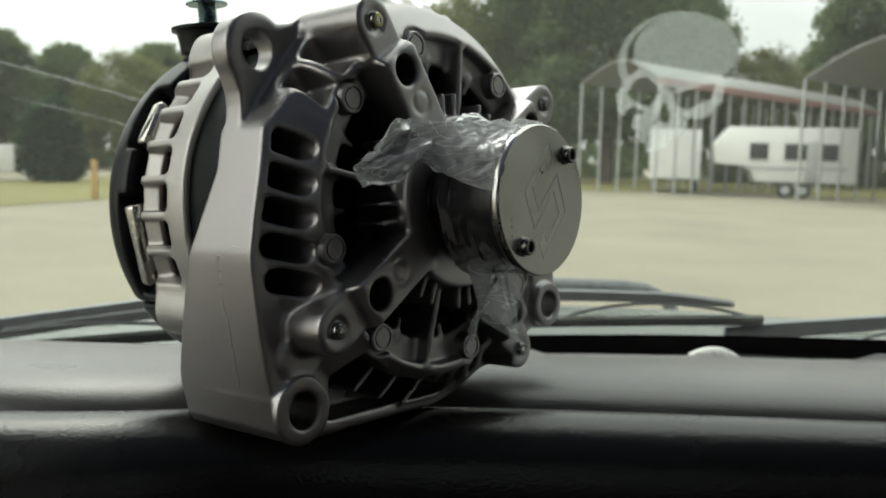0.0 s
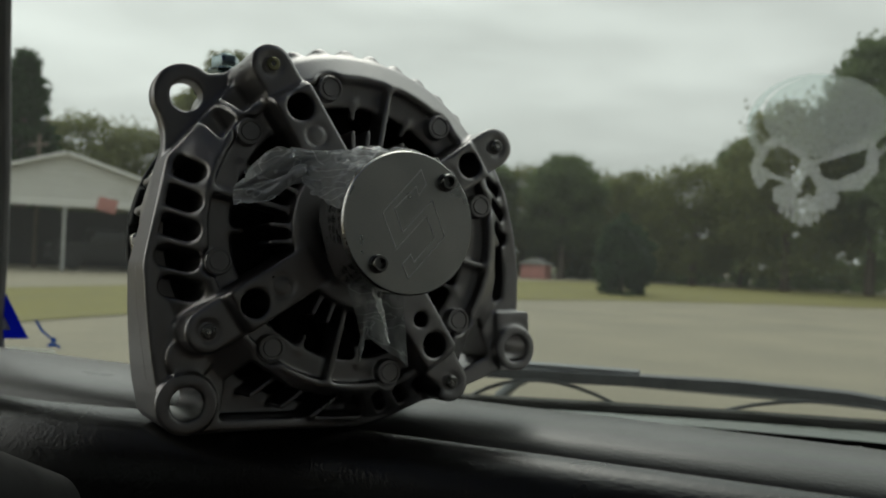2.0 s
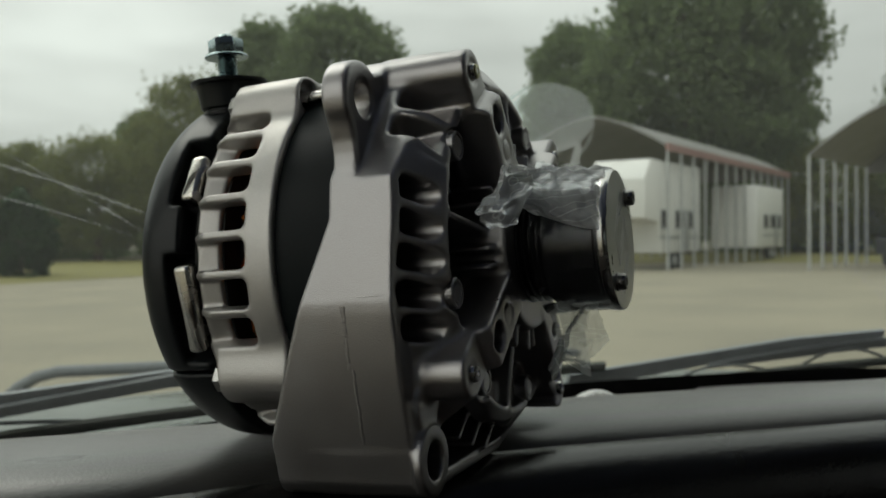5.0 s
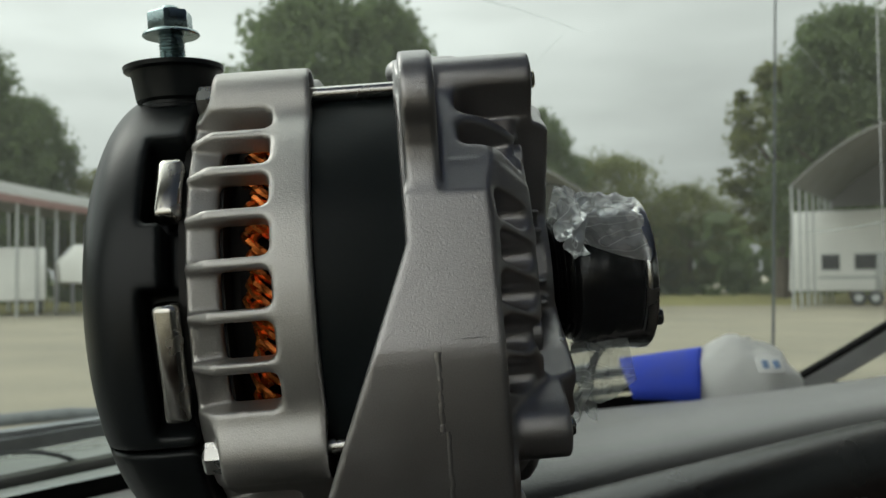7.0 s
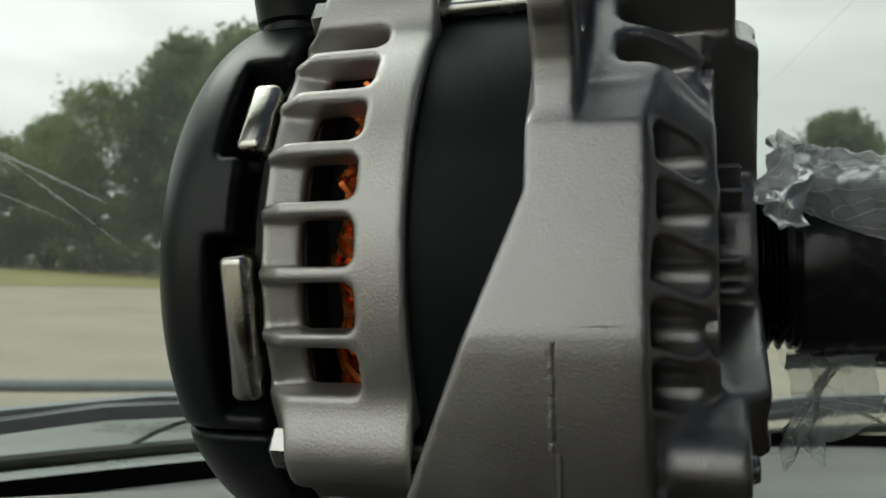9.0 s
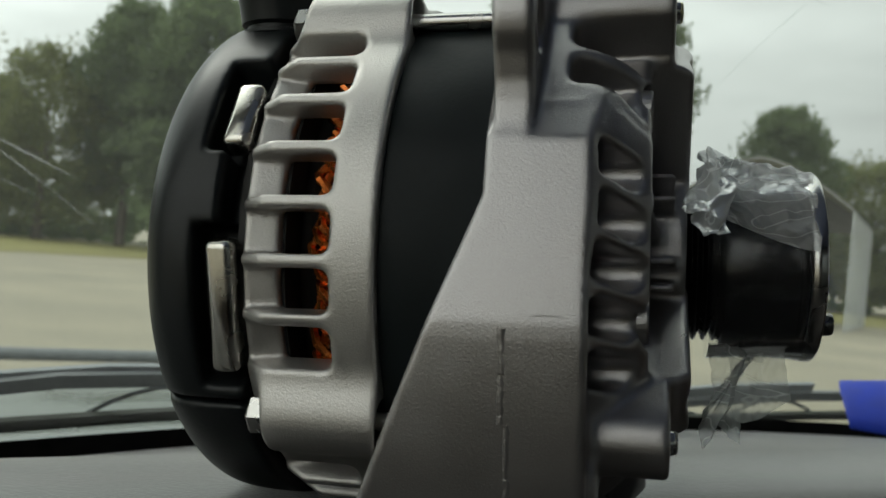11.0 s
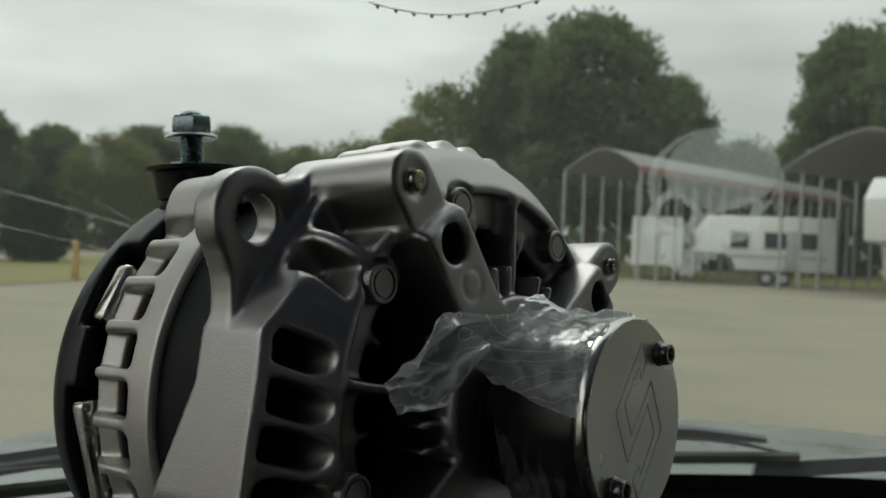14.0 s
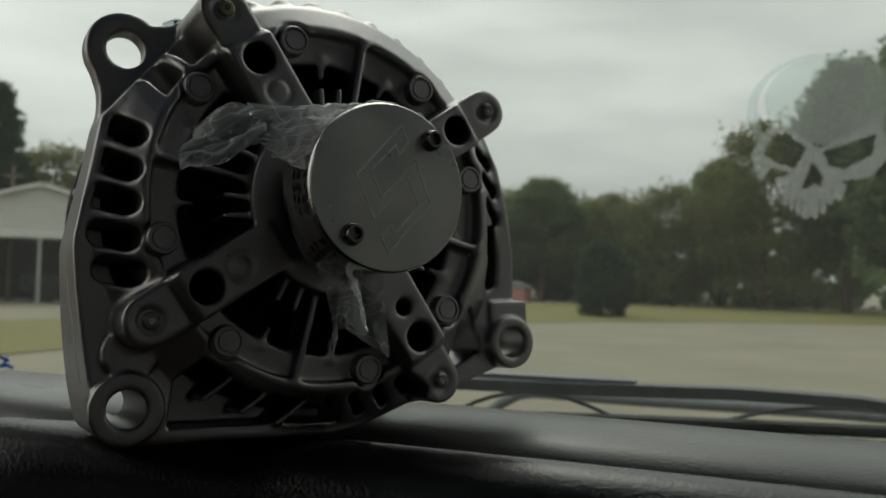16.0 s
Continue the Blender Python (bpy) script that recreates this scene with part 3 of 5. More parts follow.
def rear_housing():
    c = Cast((-0.0895, -0.0895, -0.1065), (0.0895, 0.0895, -0.0640), 0.0008)
    edge = np.minimum(0.0772, 0.0772 - (-0.098 - c.z) * 0.55)
    c.add(np.maximum(np.maximum(c.r - edge, c.z + 0.0685), -0.1048 - c.z))
    for deg in ARMS:
        x, y = polar(BOLT_R - 0.001, deg)
        c.add(c.slab(c.disc(x, y, 0.0095), -0.0985, -0.0685), 0.008)
    c.cut(-0.0685 - c.z + 0 * c.r)
    c.cut(np.maximum(c.r - 0.0690, -0.0955 - c.z))
    c.cut(c.r - 0.058 + 0 * c.z)
    c.cut(np.maximum(c.r - 0.0725, -0.0790 - c.z))
    for k in range(33):
        deg = 196.1 - 10.9 * k
        if min(abs((deg - a + 180) % 360 - 180) for a in ARMS) < 9.6:
            continue
        cs, sn = math.cos(radians(deg)), math.sin(radians(deg))
        u, w = c.x * cs + c.y * sn, -c.x * sn + c.y * cs
        half, w = (0.0012, w - 0.0016) if abs(deg - 130.7) < 0.5 else (0.0029, w)
        qx, qz = np.abs(w) - half, np.maximum(c.z + 0.0828, 0)
        mouth = np.sqrt(np.maximum(qx, 0) ** 2 + qz ** 2) - 0.0025
        floor = np.where(c.z > -0.0950, 0.060, 0.0700 + 0.25 * (-0.0950 - c.z))
        c.cut(np.maximum(mouth, floor - u), 0.001)
    for deg in ARMS:
        x, y = polar(BOLT_R, deg)
        c.cut(c.disc(x, y, 0.0030) + 0 * c.z)
        c.cut(c.slab(c.disc(x * 1.01, y * 1.01, 0.0060), -0.072, -0.06), 0.001)
    return c.skin("rear_housing")


def rear_cover():
    c = Cast((-0.079, -0.079, -0.1505), (0.079, 0.079, -0.1035), 0.001)
    bend = np.clip((-0.106 - c.z) / 0.035, 0, 1)
    top = 0.0760 - 0.028 * bend ** 5.5
    c.add(np.maximum(np.maximum((c.r - top) * 0.8, c.z + 0.1062), -0.1410 - c.z), 0.002)
    ang = np.degrees(c.a) % 360
    for a0, a1, z0 in ((135, 158, -0.1165), (173, 206, -0.1170)):
        wedge = (np.abs(ang - (a0 + a1) / 2) - (a1 - a0) / 2) * math.pi / 180 * 0.073
        c.cut(np.maximum(np.maximum(wedge, 0.0640 - c.r), z0 - c.z))
    step = (np.abs(ang - 165) - 30) * math.pi / 180 * 0.073
    c.cut(np.maximum(np.maximum(step, 0.0660 - c.r), -0.1105 - c.z))
    c.cut(np.maximum(np.abs(c.y + 0.037) - 0.0007, np.maximum(0.062 - c.r, np.maximum(c.x + 0.03, -0.1335 - c.z))))
    return c.skin("rear_cover")


housing = hang("front_housing", front_housing(), CAST, alternator, "grey sand-cast aluminium housing with vents and lugs", AT)
boss = lathe([(0, -0.0053), (0.0034, -0.0053), (0.0036, -0.0059), (0.0041, -0.0059), (0.0043, -0.0052), (0.0050, -0.0052), (0.0054, -0.0057), (0.0055, -0.0140)], 28)
boss_mesh = bpy.data.meshes.new("boss")
boss.to_mesh(boss_mesh)
for q in QUADS:
    for off in (-25.7, 25.7):
        hang("boss", boss_mesh, CAST, housing, "", Matrix.Translation((*polar(0.0614, q + off), 0)))
rnd = random.Random(5)
for y0, y1, z_at, wide in ((-0.0125, -0.0345, -0.0364, 0.0022), (-0.0340, -0.0600, -0.0352, 0.0014)):
    # ragged flash left by the mould: one low ridge, wider and narrower
    ys = list(np.arange(y0, y1, -0.0005))
    fat = [0.85 + 0.30 * noise.noise(Vector((y * 420, 5, 0))) + rnd.uniform(-0.04, 0.04) for y in ys]
    seam = [(flank_x(y) + wide * k - 0.00022 - 0.00010 * noise.noise(Vector((y * 800, 1, 7))), y, z_at + 0.0006 * noise.noise(Vector((y * 260, 0, 3)))) for y, k in zip(ys, fat)]
    part("casting_seam", tube(seam, wide, 12, fat), CAST, housing, "ragged casting seam")
part("parting_line", tube([(flank_x(-0.0100) + 0.00027, -0.0100 + 0.0002 * math.sin(400 * z), z) for z in np.arange(-0.0352, -0.0185, 0.002)], 0.00030, 8), CAST, housing, "fine raised parting line")
hang("rear_housing", rear_housing(), CAST_REAR, alternator, "pale cast aluminium ring with slotted vents", AT)
hang("rear_cover", rear_cover(), PLASTIC, alternator, "black moulded plastic end cover", AT)
core = part("stator", lathe([(0.066, -0.0800), (0.0742, -0.0795), (0.0745, -0.078), (0.0745, -0.042), (0.0738, -0.036), (0.064, -0.034), (0.064, -0.0800)], 96), CORE, alternator, "smooth black stator core", AT)
part("fan_shroud", lathe([(0.0615, -0.036), (0.0655, -0.035), (0.0660, -0.030), (0.0655, -0.0150), (0.0610, -0.0145), (0.0615, -0.036)], 96), CAST, alternator, "inner cast ring behind the vents", AT)
part("rotor", lathe([(0, -0.034), (0.0560, -0.034), (0.0585, -0.037), (0.0585, -0.100), (0.0, -0.104)], 64), INNER, alternator, "dark rotor inside", AT)
# added ring, black so the slots look shaded inside
part("shade_ring", lathe([(0.058, -0.0954), (0.0688, -0.0954), (0.0688, -0.0946), (0.058, -0.0946), (0.058, -0.0954)], 64), DARK, alternator, "added black ring for the shade behind the windings", AT)
part("inner_ring", lathe([(0.040, -0.1070), (0.0700, -0.1070), (0.0700, -0.1000), (0.040, -0.1000)], 64), INNER, alternator, "", AT)
for i in range(14):
    a = i * 360 / 14
    x, y = polar(0.047, a)
    part("fan_blade", block(0.018, 0.0014, 0.012, 0.0004), INNER, alternator, "", AT @ Matrix.Translation((x, y, -0.029)) @ Matrix.Rotation(radians(a + 35), 4, "Z"))

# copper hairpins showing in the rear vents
# the bundle's near-black colour stands for shade behind the bright copper
winding = part("winding", lathe([(0.057, -0.0945), (0.0586, -0.092), (0.0586, -0.076), (0.057, -0.074)], 64), DARK, core, "winding bundle coloured dark for the shade between hairpins")
wires = []
for bow, rise in ((0.0, 0.0012), (0.0009, 0.0022), (-0.0007, 0.0030)):
    line = [(0.0622 + rise, 0.0062, -0.0735), (0.0633 + rise, 0.0024, -0.0785 + bow), (0.0636 + rise, -0.0014, -0.0832 + bow), (0.0630 + rise, -0.0048, -0.0872 + bow), (0.0624, -0.0072, -0.0888 + 1.6 * bow), (0.0618, -0.0094, -0.0876 + bow), (0.0612, -0.0106, -0.0850)]
    wires.append(part("hairpin", tube(line, 0.00125, 6), COPPER, core, "orange enamelled copper hairpin").data)
rnd = random.Random(19)
for i in range(3, 96):
    ob = new("hairpin", wires[rnd.randrange(3)])
    ob.parent = core
    ob.matrix_local = Matrix.Rotation(radians((i + rnd.uniform(-0.25, 0.25)) * 360 / 96), 4, "Z")
    ob["label"] = "orange enamelled copper hairpin"

# shaft, pulley and its cover disc
bellows = [(0, 0.003), (0.0205, 0.003)]
for i in range(4):
    z = 0.0036 + i * 0.0029
    bellows += [(0.0203, z), (0.0224, z + 0.0009), (0.0227, z + 0.0013), (0.0224, z + 0.0017), (0.0203, z + 0.0027)]
part("shaft_collar", lathe(bellows + [(0.012, 0.0155), (0, 0.0155)], 72), RUBBER, alternator, "black ribbed collar", AT)
prof = [(0, 0.0145), (0.0222, 0.0145), (0.0238, 0.0153), (0.0241, 0.0168), (0.0241, 0.0345), (0.0236, 0.0350), (0.0236, 0.0360), (0.0242, 0.0366), (0.0242, 0.0378), (0, 0.0378)]
part("pulley", lathe(prof, 72), RUBBER, alternator, "smooth glossy black pulley", AT)
disc = part("pulley_cover", lathe([(0, 0.0372), (0.0262, 0.0372), (0.0271, 0.0378), (0.0273, 0.0384), (0.0273, 0.0402), (0.0268, 0.0408), (0, 0.0408)], 96), DISC, alternator, "round polished metal cover engraved with a logo", AT)


part("rim", lathe([(0.0264, 0.0370), (0.0272, 0.0370), (0.0275, 0.0374), (0.0275, 0.0400), (0.0270, 0.0406), (0.0264, 0.0406)], 96), MACHINED, disc, "polished bright rim")


def engraving(pts, w=0.00030, z=0.04078):
    """A thin low ridge round an outline, mitred at its corners; its white stands for the engraving's glint."""
    bm = bmesh.new()
    n, rings = len(pts), []
    for i in range(n):
        p, a, b = (Vector((*pts[k % n], 0)) for k in (i, i - 1, i + 1))
        d, e = (p - a).normalized(), (b - p).normalized()
        s = (Vector((-d.y, d.x, 0)) + Vector((-e.y, e.x, 0)))
        s = s / max(0.35, s.length_squared / 2) * w
        rings.append([bm.verts.new(p + q + Vector((0, 0, h))) for q, h in ((-s, z), (0 * s, z + 0.0002), (s, z))])
    for i in range(n):
        a, b = rings[i], rings[(i + 1) % n]
        for k in range(2):
            bm.faces.new((a[k], b[k], b[k + 1], a[k + 1]))
    return bm


UPPER = [(0.0049, 0.0203), (0.0071, 0.0150), (0.0037, 0.0106), (0.0026, 0.0137), (-0.0066, 0.0052), (-0.0033, -0.0036), (0.0096, 0.0091), (0.0146, -0.0049), (-0.0014, -0.0210), (-0.0039, -0.0156), (-0.0002, -0.0120), (0.0012, -0.0148), (0.0102, -0.0054), (0.0068, 0.0028), (-0.0062, -0.0100), (-0.0116, 0.0036)]
part("engraved_mark", engraving(UPPER), GLINT_LINE, disc, "fine engraved zigzag outline, its glint put in as white", smooth=False)


def cap_screw():
    bm = lathe([(0, 0.0), (0.0036, 0.0), (0.0036, 0.0004), (0.0031, 0.0008), (0.0031, 0.0028), (0.0027, 0.0035), (0.0020, 0.0035), (0.0018, 0.0032), (0.0018, 0.0012), (0, 0.0012)], 24)
    return bm


for x, y in ((0.0155, 0.0159), (-0.0140, -0.0154)):
    part("socket_screw", cap_screw(), SCREW, disc, "domed socket-head screw", Matrix.Translation((x, y, 0.0408)))

for deg in ARMS:
    x, y = polar(BOLT_R, deg)
    rod = part("through_bolt", join(lathe([(0, -0.006), (0.0030, -0.006), (0.0030, 0.0006), (0.0024, 0.0016), (0, 0.0018)], 16),
                                    tube([(0, 0, -0.1035), (0, 0, -0.004)], 0.0024, 12)), MACHINED, alternator, "long steel through bolt", AT @ Matrix.Translation((x, y, 0)))
    part("hex_head", lathe([(0, -0.1042), (0.0044, -0.1042), (0.0052, -0.1034), (0.0052, -0.0985), (0, -0.0985)], 6), MACHINED, rod, "steel hexagon head", smooth=False)
    part("rivet_end", lathe([(0, 0.0004), (0.0027, 0.0004), (0.0027, 0.0014), (0.0023, 0.0018), (0.0012, 0.0019), (0.0009, 0.0015), (0, 0.0014)], 20), BRASSY if deg == 121.0 else SCREW, rod, "peened bolt end")

# bright heat-sink clips in the notches of the cover
for deg, length, z in ((148.5, 0.0205, -0.1098), (189.5, 0.0345, -0.1102)):
    x, y = polar(0.0705, deg)
    part("metal_clip", block(0.0075, length, 0.0078, 0.0022, 3), CLIP, alternator, "polished rounded metal clip", AT @ Matrix.Translation((x, y, z)) @ Matrix.Rotation(radians(deg), 4, "Z"))

# output terminal: insulator, stud, nut
TERM = AT @ Matrix.Translation((-0.0270, -0.0026, -0.1145)) @ Matrix.Rotation(radians(-90), 4, "X")
ins = part("terminal_insulator", lathe([(0, 0.060), (0.0116, 0.060), (0.0116, 0.0680), (0.0120, 0.0684), (0.0120, 0.0694), (0.0108, 0.0698), (0.0108, 0.0708), (0.0124, 0.0716), (0.0135, 0.0795), (0.0140, 0.0808), (0.0158, 0.0814), (0.0160, 0.0828), (0.0140, 0.0830), (0, 0.0830)], 48), PLASTIC, alternator, "flared black plastic insulator", TERM)
part("washer", lathe([(0, 0.0830), (0.0088, 0.0830), (0.0088, 0.0843), (0, 0.0843)], 32), ZINC, ins, "thin zinc washer")
stud_prof = [(0, 0.080)]
for i in range(12):
    z = 0.0835 + i * 0.0010
    stud_prof += [(0.0036, z), (0.0042, z + 0.0005)]
stud_prof += [(0.0036, 0.0965), (0.0036, 0.1020), (0.0028, 0.1028), (0, 0.1028)]
part("stud", lathe(stud_prof, 28), ZINC, ins, "threaded zinc stud")
nut = join(lathe([(0, 0.0930), (0.0088, 0.0930), (0.0092, 0.0934), (0.0088, 0.0942), (0.0070, 0.0950), (0, 0.0950)], 36),
           lathe([(0, 0.0946), (0.0070, 0.0946), (0.0073, 0.0951), (0.0073, 0.1003), (0.0067, 0.1010), (0, 0.1010)], 6))
part("flange_nut", nut, ZINC, ins, "blue-zinc flanged hexagon nut")


# clear film crumpled round the pulley
def film(name, place, nu, nv, amp, pleats, label, seed, mat):
    """A creased sheet; place(u, v) gives its smooth form, sharp pleats run along u and finer ones slantwise."""
    rnd = random.Random(seed)
    folds = [(rnd.uniform(0.8, 1.2) * pleats, rnd.uniform(-0.3, 0.3) * pleats, 1.0, rnd.random()),
             (rnd.uniform(1.4, 1.8) * pleats, rnd.uniform(-0.6, 0.6) * pleats, 0.40, rnd.random()),
             (rnd.uniform(0.4, 0.8) * pleats, rnd.uniform(0.7, 1.1) * pleats, 0.40, rnd.random()),
             (rnd.uniform(2.2, 2.8) * pleats, rnd.uniform(0.6, 1.6) * pleats, 0.26, rnd.random())]
    vs, fs = [], []
    for i in range(nu + 1):
        for j in range(nv + 1):
            u, v = i / nu, j / nv
            p = Vector(place(u, v))
            n = (Vector(place(u + 0.01, v)) - p).cross(Vector(place(u, v + 0.01)) - p).normalized()
            w = 0.35 * noise.noise(Vector((2.2 * u, 2.8 * v, seed))) + 0.12 * noise.noise(Vector((7 * u, 9 * v, seed)))
            h = 0.0
            for fv, fu, k, ph in folds:
                h += k * (abs(2 * ((fv * (v + 0.25 * w) + fu * (u + 0.25 * w) + ph) % 1.0) - 1) - 0.5)
            vs.append(p + n * amp * (h + 1.0 * w))
    for i in range(nu):
        for j in range(nv):
            a = i * (nv + 1) + j
            fs.append((a, a + nv + 1, a + nv + 2, a + 1))
    return hang(name, mesh_of(name, vs, fs), mat, alternator, label, AT)


def sleeve(u, v):
    a = 2 * math.pi * (v - 0.25)
    r = 0.0262 + 0.0012 * u + 0.002 * (1 - u) ** 3 * math.sin(3 * a + 1)
    return r * math.cos(a), r * math.sin(a), 0.0115 + 0.0270 * u


def bunch(u, v):
    a = radians(52 + 118 * v)
    r = 0.0275 + 0.006 * math.sin(math.pi * v) * u
    k = u ** 1.4
    return r * math.cos(a) * (1 - k) + k * (-0.036 + 0.006 * v), r * math.sin(a) * (1 - k) + k * (0.0315 - 0.016 * v), 0.0385 - 0.029 * u


def tail(u, v):
    w = (v - 0.5) * (0.012 + 0.008 * math.sin(3.1 * u))
    return -0.031 - 0.025 * u + 0.3 * w, 0.0235 - 0.008 * u + w, 0.012 - 0.005 * u + 0.004 * math.sin(5 * v + 3 * u)


def flap(u, v):
    w = (v - 0.5) * (0.025 - 0.007 * u)
    return -0.006 + 0.003 * u + 0.85 * w + 0.002 * math.sin(6 * v + 2 * u), -0.0225 - 0.033 * u * (0.84 + 0.16 * math.sin(5 * v + 2.4)), 0.0235 - 0.0080 * u + 0.55 * w + 0.004 * math.sin(4 * v + 3 * u)


def wing(u, v):
    a = radians(128 - 82 * v)
    r = 0.0272 + 0.007 * u * (0.35 + 0.65 * math.exp(-((v - 0.35) / 0.22) ** 2))
    return r * math.cos(a), r * math.sin(a), 0.024 - 0.012 * u


film("film_sleeve", sleeve, 60, 200, 0.0003, 5.0, "clear creased film round the pulley", 11, WRAP)
film("film_crumple", bunch, 130, 150, 0.0022, 4.6, "gathered clear film, its highlights put in as white", 12, WRAP_WHITE)
film("film_tail", tail, 70, 60, 0.0028, 2.4, "loose crumpled film end", 13, WRAP_WHITE)
film("film_flap", flap, 80, 70, 0.0016, 3.2, "hanging clear film flap", 14, WRAP_THIN)


def skirt(u, v):
    return -0.010 + 0.004 * math.sin(4 * v) + 0.004 * u, -0.0225 - 0.024 * u * (0.8 + 0.2 * math.sin(4 * v)), 0.0120 + 0.0200 * v + 0.003 * u


film("film_skirt", skirt, 60, 60, 0.0012, 2.6, "loose milky film edge under the pulley", 16, WRAP_THIN)
film("film_wing", wing, 44, 90, 0.0012, 2.6, "standing clear film edge", 15, WRAP_WHITE)


# ---- the cab: dashboard, windscreen, pillars, roof, doors ----
def glass_bow(x):
    """How the foot of the glass bows: the middle of the cab lies well to the right of the wheel."""
    return 0.098 - 0.33 * (x - 0.45) ** 2


def screen(x, z, out=0.0):
    """A place on the windscreen at that x and height."""
    return Vector((x, 0.834 - 0.586 * (z - 1.368) + glass_bow(x) + out, z + 0.5 * out))


def dash_y(x):
    """How far the dash edge comes back towards the driver."""
    return 0.012 + 0.05 * max(0.0, min(0.25, x)) - 0.052 / (1 + math.exp((x + 0.085) * 34))


PROFILE = [(0.345, 1.250), (0.333, 1.300), (0.3285, 1.350), (0.3275, 1.380), (0.3280, 1.398), (0.3300, 1.4085), (0.3340, 1.4165), (0.3395, 1.4215), (0.3460, 1.4243), (0.3530, 1.4252), (0.3600, 1.4243), (0.3650, 1.4210),
           (0.3690, 1.4160), (0.3740, 1.4150), (0.3765, 1.4195), (0.3815, 1.4238), (0.390, 1.4268), (0.408, 1.4290), (0.45, 1.4270), (0.50, 1.4165), (0.56, 1.4010), (0.64, 1.3805), (0.675, 1.3720), (0.682, 1.3703), (0.685, 1.3695), (0.72, 1.3610), (0.79, 1.3450), (0.835, 1.3350), (0.842, 1.3310), (0.846, 1.3230), (0.848, 1.280)]
XS = [-0.60 + 0.03 * i for i in range(61)]


def sweep(profile, xs, bend):
    vs, fs = [], []
    for x in xs:
        for k, (y, z) in enumerate(profile):
            vs.append((x, y + bend(x, y), z))
    n = len(profile)
    for i in range(len(xs) - 1):
        for k in range(n - 1):
            a = i * n + k
            fs.append((a, a + 1, a + n + 1, a + n))
    return mesh_of("sweep", vs, fs)


def dash_bend(x, y):
    near = max(0.0, min(1.0, (0.55 - y) / 0.25))
    far = max(0.0, (y - 0.45) / 0.385)
    return near * dash_y(x) + far * glass_bow(x)


dashboard = tagged(new("dashboard"), "black grained vinyl dashboard with two padded rolls", "dashboard")
dashboard.location = (0, 0, 1.25)
DA = Matrix.Translation((0, 0, -1.25))
split = 13
# the roll takes the darker vinyl, as its front turns from the glass
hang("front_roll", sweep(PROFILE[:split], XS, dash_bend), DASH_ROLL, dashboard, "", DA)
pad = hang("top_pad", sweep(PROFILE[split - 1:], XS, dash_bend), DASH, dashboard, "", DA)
rear_row, pad_n = PROFILE.index((0.685, 1.3695)) - split + 1, len(PROFILE) - split + 1
for k, v in enumerate(pad.data.vertices):
    # the pad steps down before the air slots
    if k % pad_n >= rear_row and 0.085 < v.co.x < 0.41:
        v.co.z -= 0.010
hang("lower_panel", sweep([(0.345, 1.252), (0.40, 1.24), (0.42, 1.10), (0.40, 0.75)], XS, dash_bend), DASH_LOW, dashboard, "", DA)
hang("screen_gap", sweep([(0.849, 1.328), (0.852, 1.290), (0.90, 1.290), (0.955, 1.300)], XS, lambda x, y: glass_bow(x)), DARK, dashboard, "black gap below the glass", DA)
# defroster slot
part("defroster_vent", stretch(block(0.098, 0.006, 0.004, 0.0015), Matrix.Translation((0.272, 0.7150, 1.3728)) @ pose(0, 0, 0, -13, 0, -2)), DARK, dashboard, "dark narrow air slot", DA)
part("defroster_vent", stretch(block(0.30, 0.005, 0.004, 0.0015), Matrix.Translation((0.400, 0.752, 1.3535)) @ pose(0, 0, 0, -13, 0, 0)), DARK, dashboard, "dark narrow air slot", DA)

# instrument dial below the roll
gauge = tagged(new("gauge"), "round black instrument dial with white tick marks", "gauge")
gauge.matrix_world = pose(-0.037, 0.180, 1.4340, 62, 0, 0) @ Matrix.Scale(0.8, 4)
part("face", lathe([(0, 0), (0.0255, 0), (0.0258, 0.003), (0.0266, 0.004), (0.0274, 0.003), (0.0274, -0.004), (0.0274, -0.075), (0, -0.075)], 48), DIAL, gauge)
for i in range(25):
    a = radians(-30 + i * 10)
    part("tick", block(0.0055 if i % 2 == 0 else 0.0042, 0.0009, 0.0006, at=(0.0220, 0, 0.0006)), DIAL_TICK, gauge, at=Matrix.Rotation(a, 4, "Z"), smooth=False)


# small coil of white cord lying by the slot
cord = tagged(new("cord"), "small bundle of white twisted cord on the dash", "cord")
cord.location = (0.206, 0.733, 1.3600)
for k in range(3):
    strand = [(-0.019 + 0.038 * i / 60, 0.0050 * math.sin(0.62 * i + 2.09 * k), 0.0072 + 0.0042 * math.cos(0.62 * i + 2.09 * k) * math.sin(math.pi * (0.12 + 0.76 * i / 60)) + 0.0025 * math.sin(math.pi * i / 60)) for i in range(61)]
    part("strand", tube(strand, 0.0036, 8, [0.55 + 0.45 * math.sin(math.pi * i / 60) ** 0.5 for i in range(61)]), BRIGHT, cord)

# windscreen
zs = [1.315 + 0.025 * i for i in range(37)]
xs = [-0.60 + 0.048 * i for i in range(39)]
gv = [screen(x, z, o) for o in (0.0, 0.005) for x in xs for z in zs]
gf = []
nz, nn = len(zs), len(xs) * len(zs)
for i in range(len(xs) - 1):
    for k in range(nz - 1):
        a = i * nz + k
        gf += [(a, a + 1, a + nz + 1, a + nz)]
windscreen = tagged(hang("window_1", mesh_of("windscreen", gv[:nn], gf), GLASS), "slightly dusty sloping windscreen", "window", kind="structure")
windscreen.visible_shadow = False


fv = [screen(x, 1.312 + k * 0.038, -0.003) for x in xs for k in (0, 0.5, 1.0)]
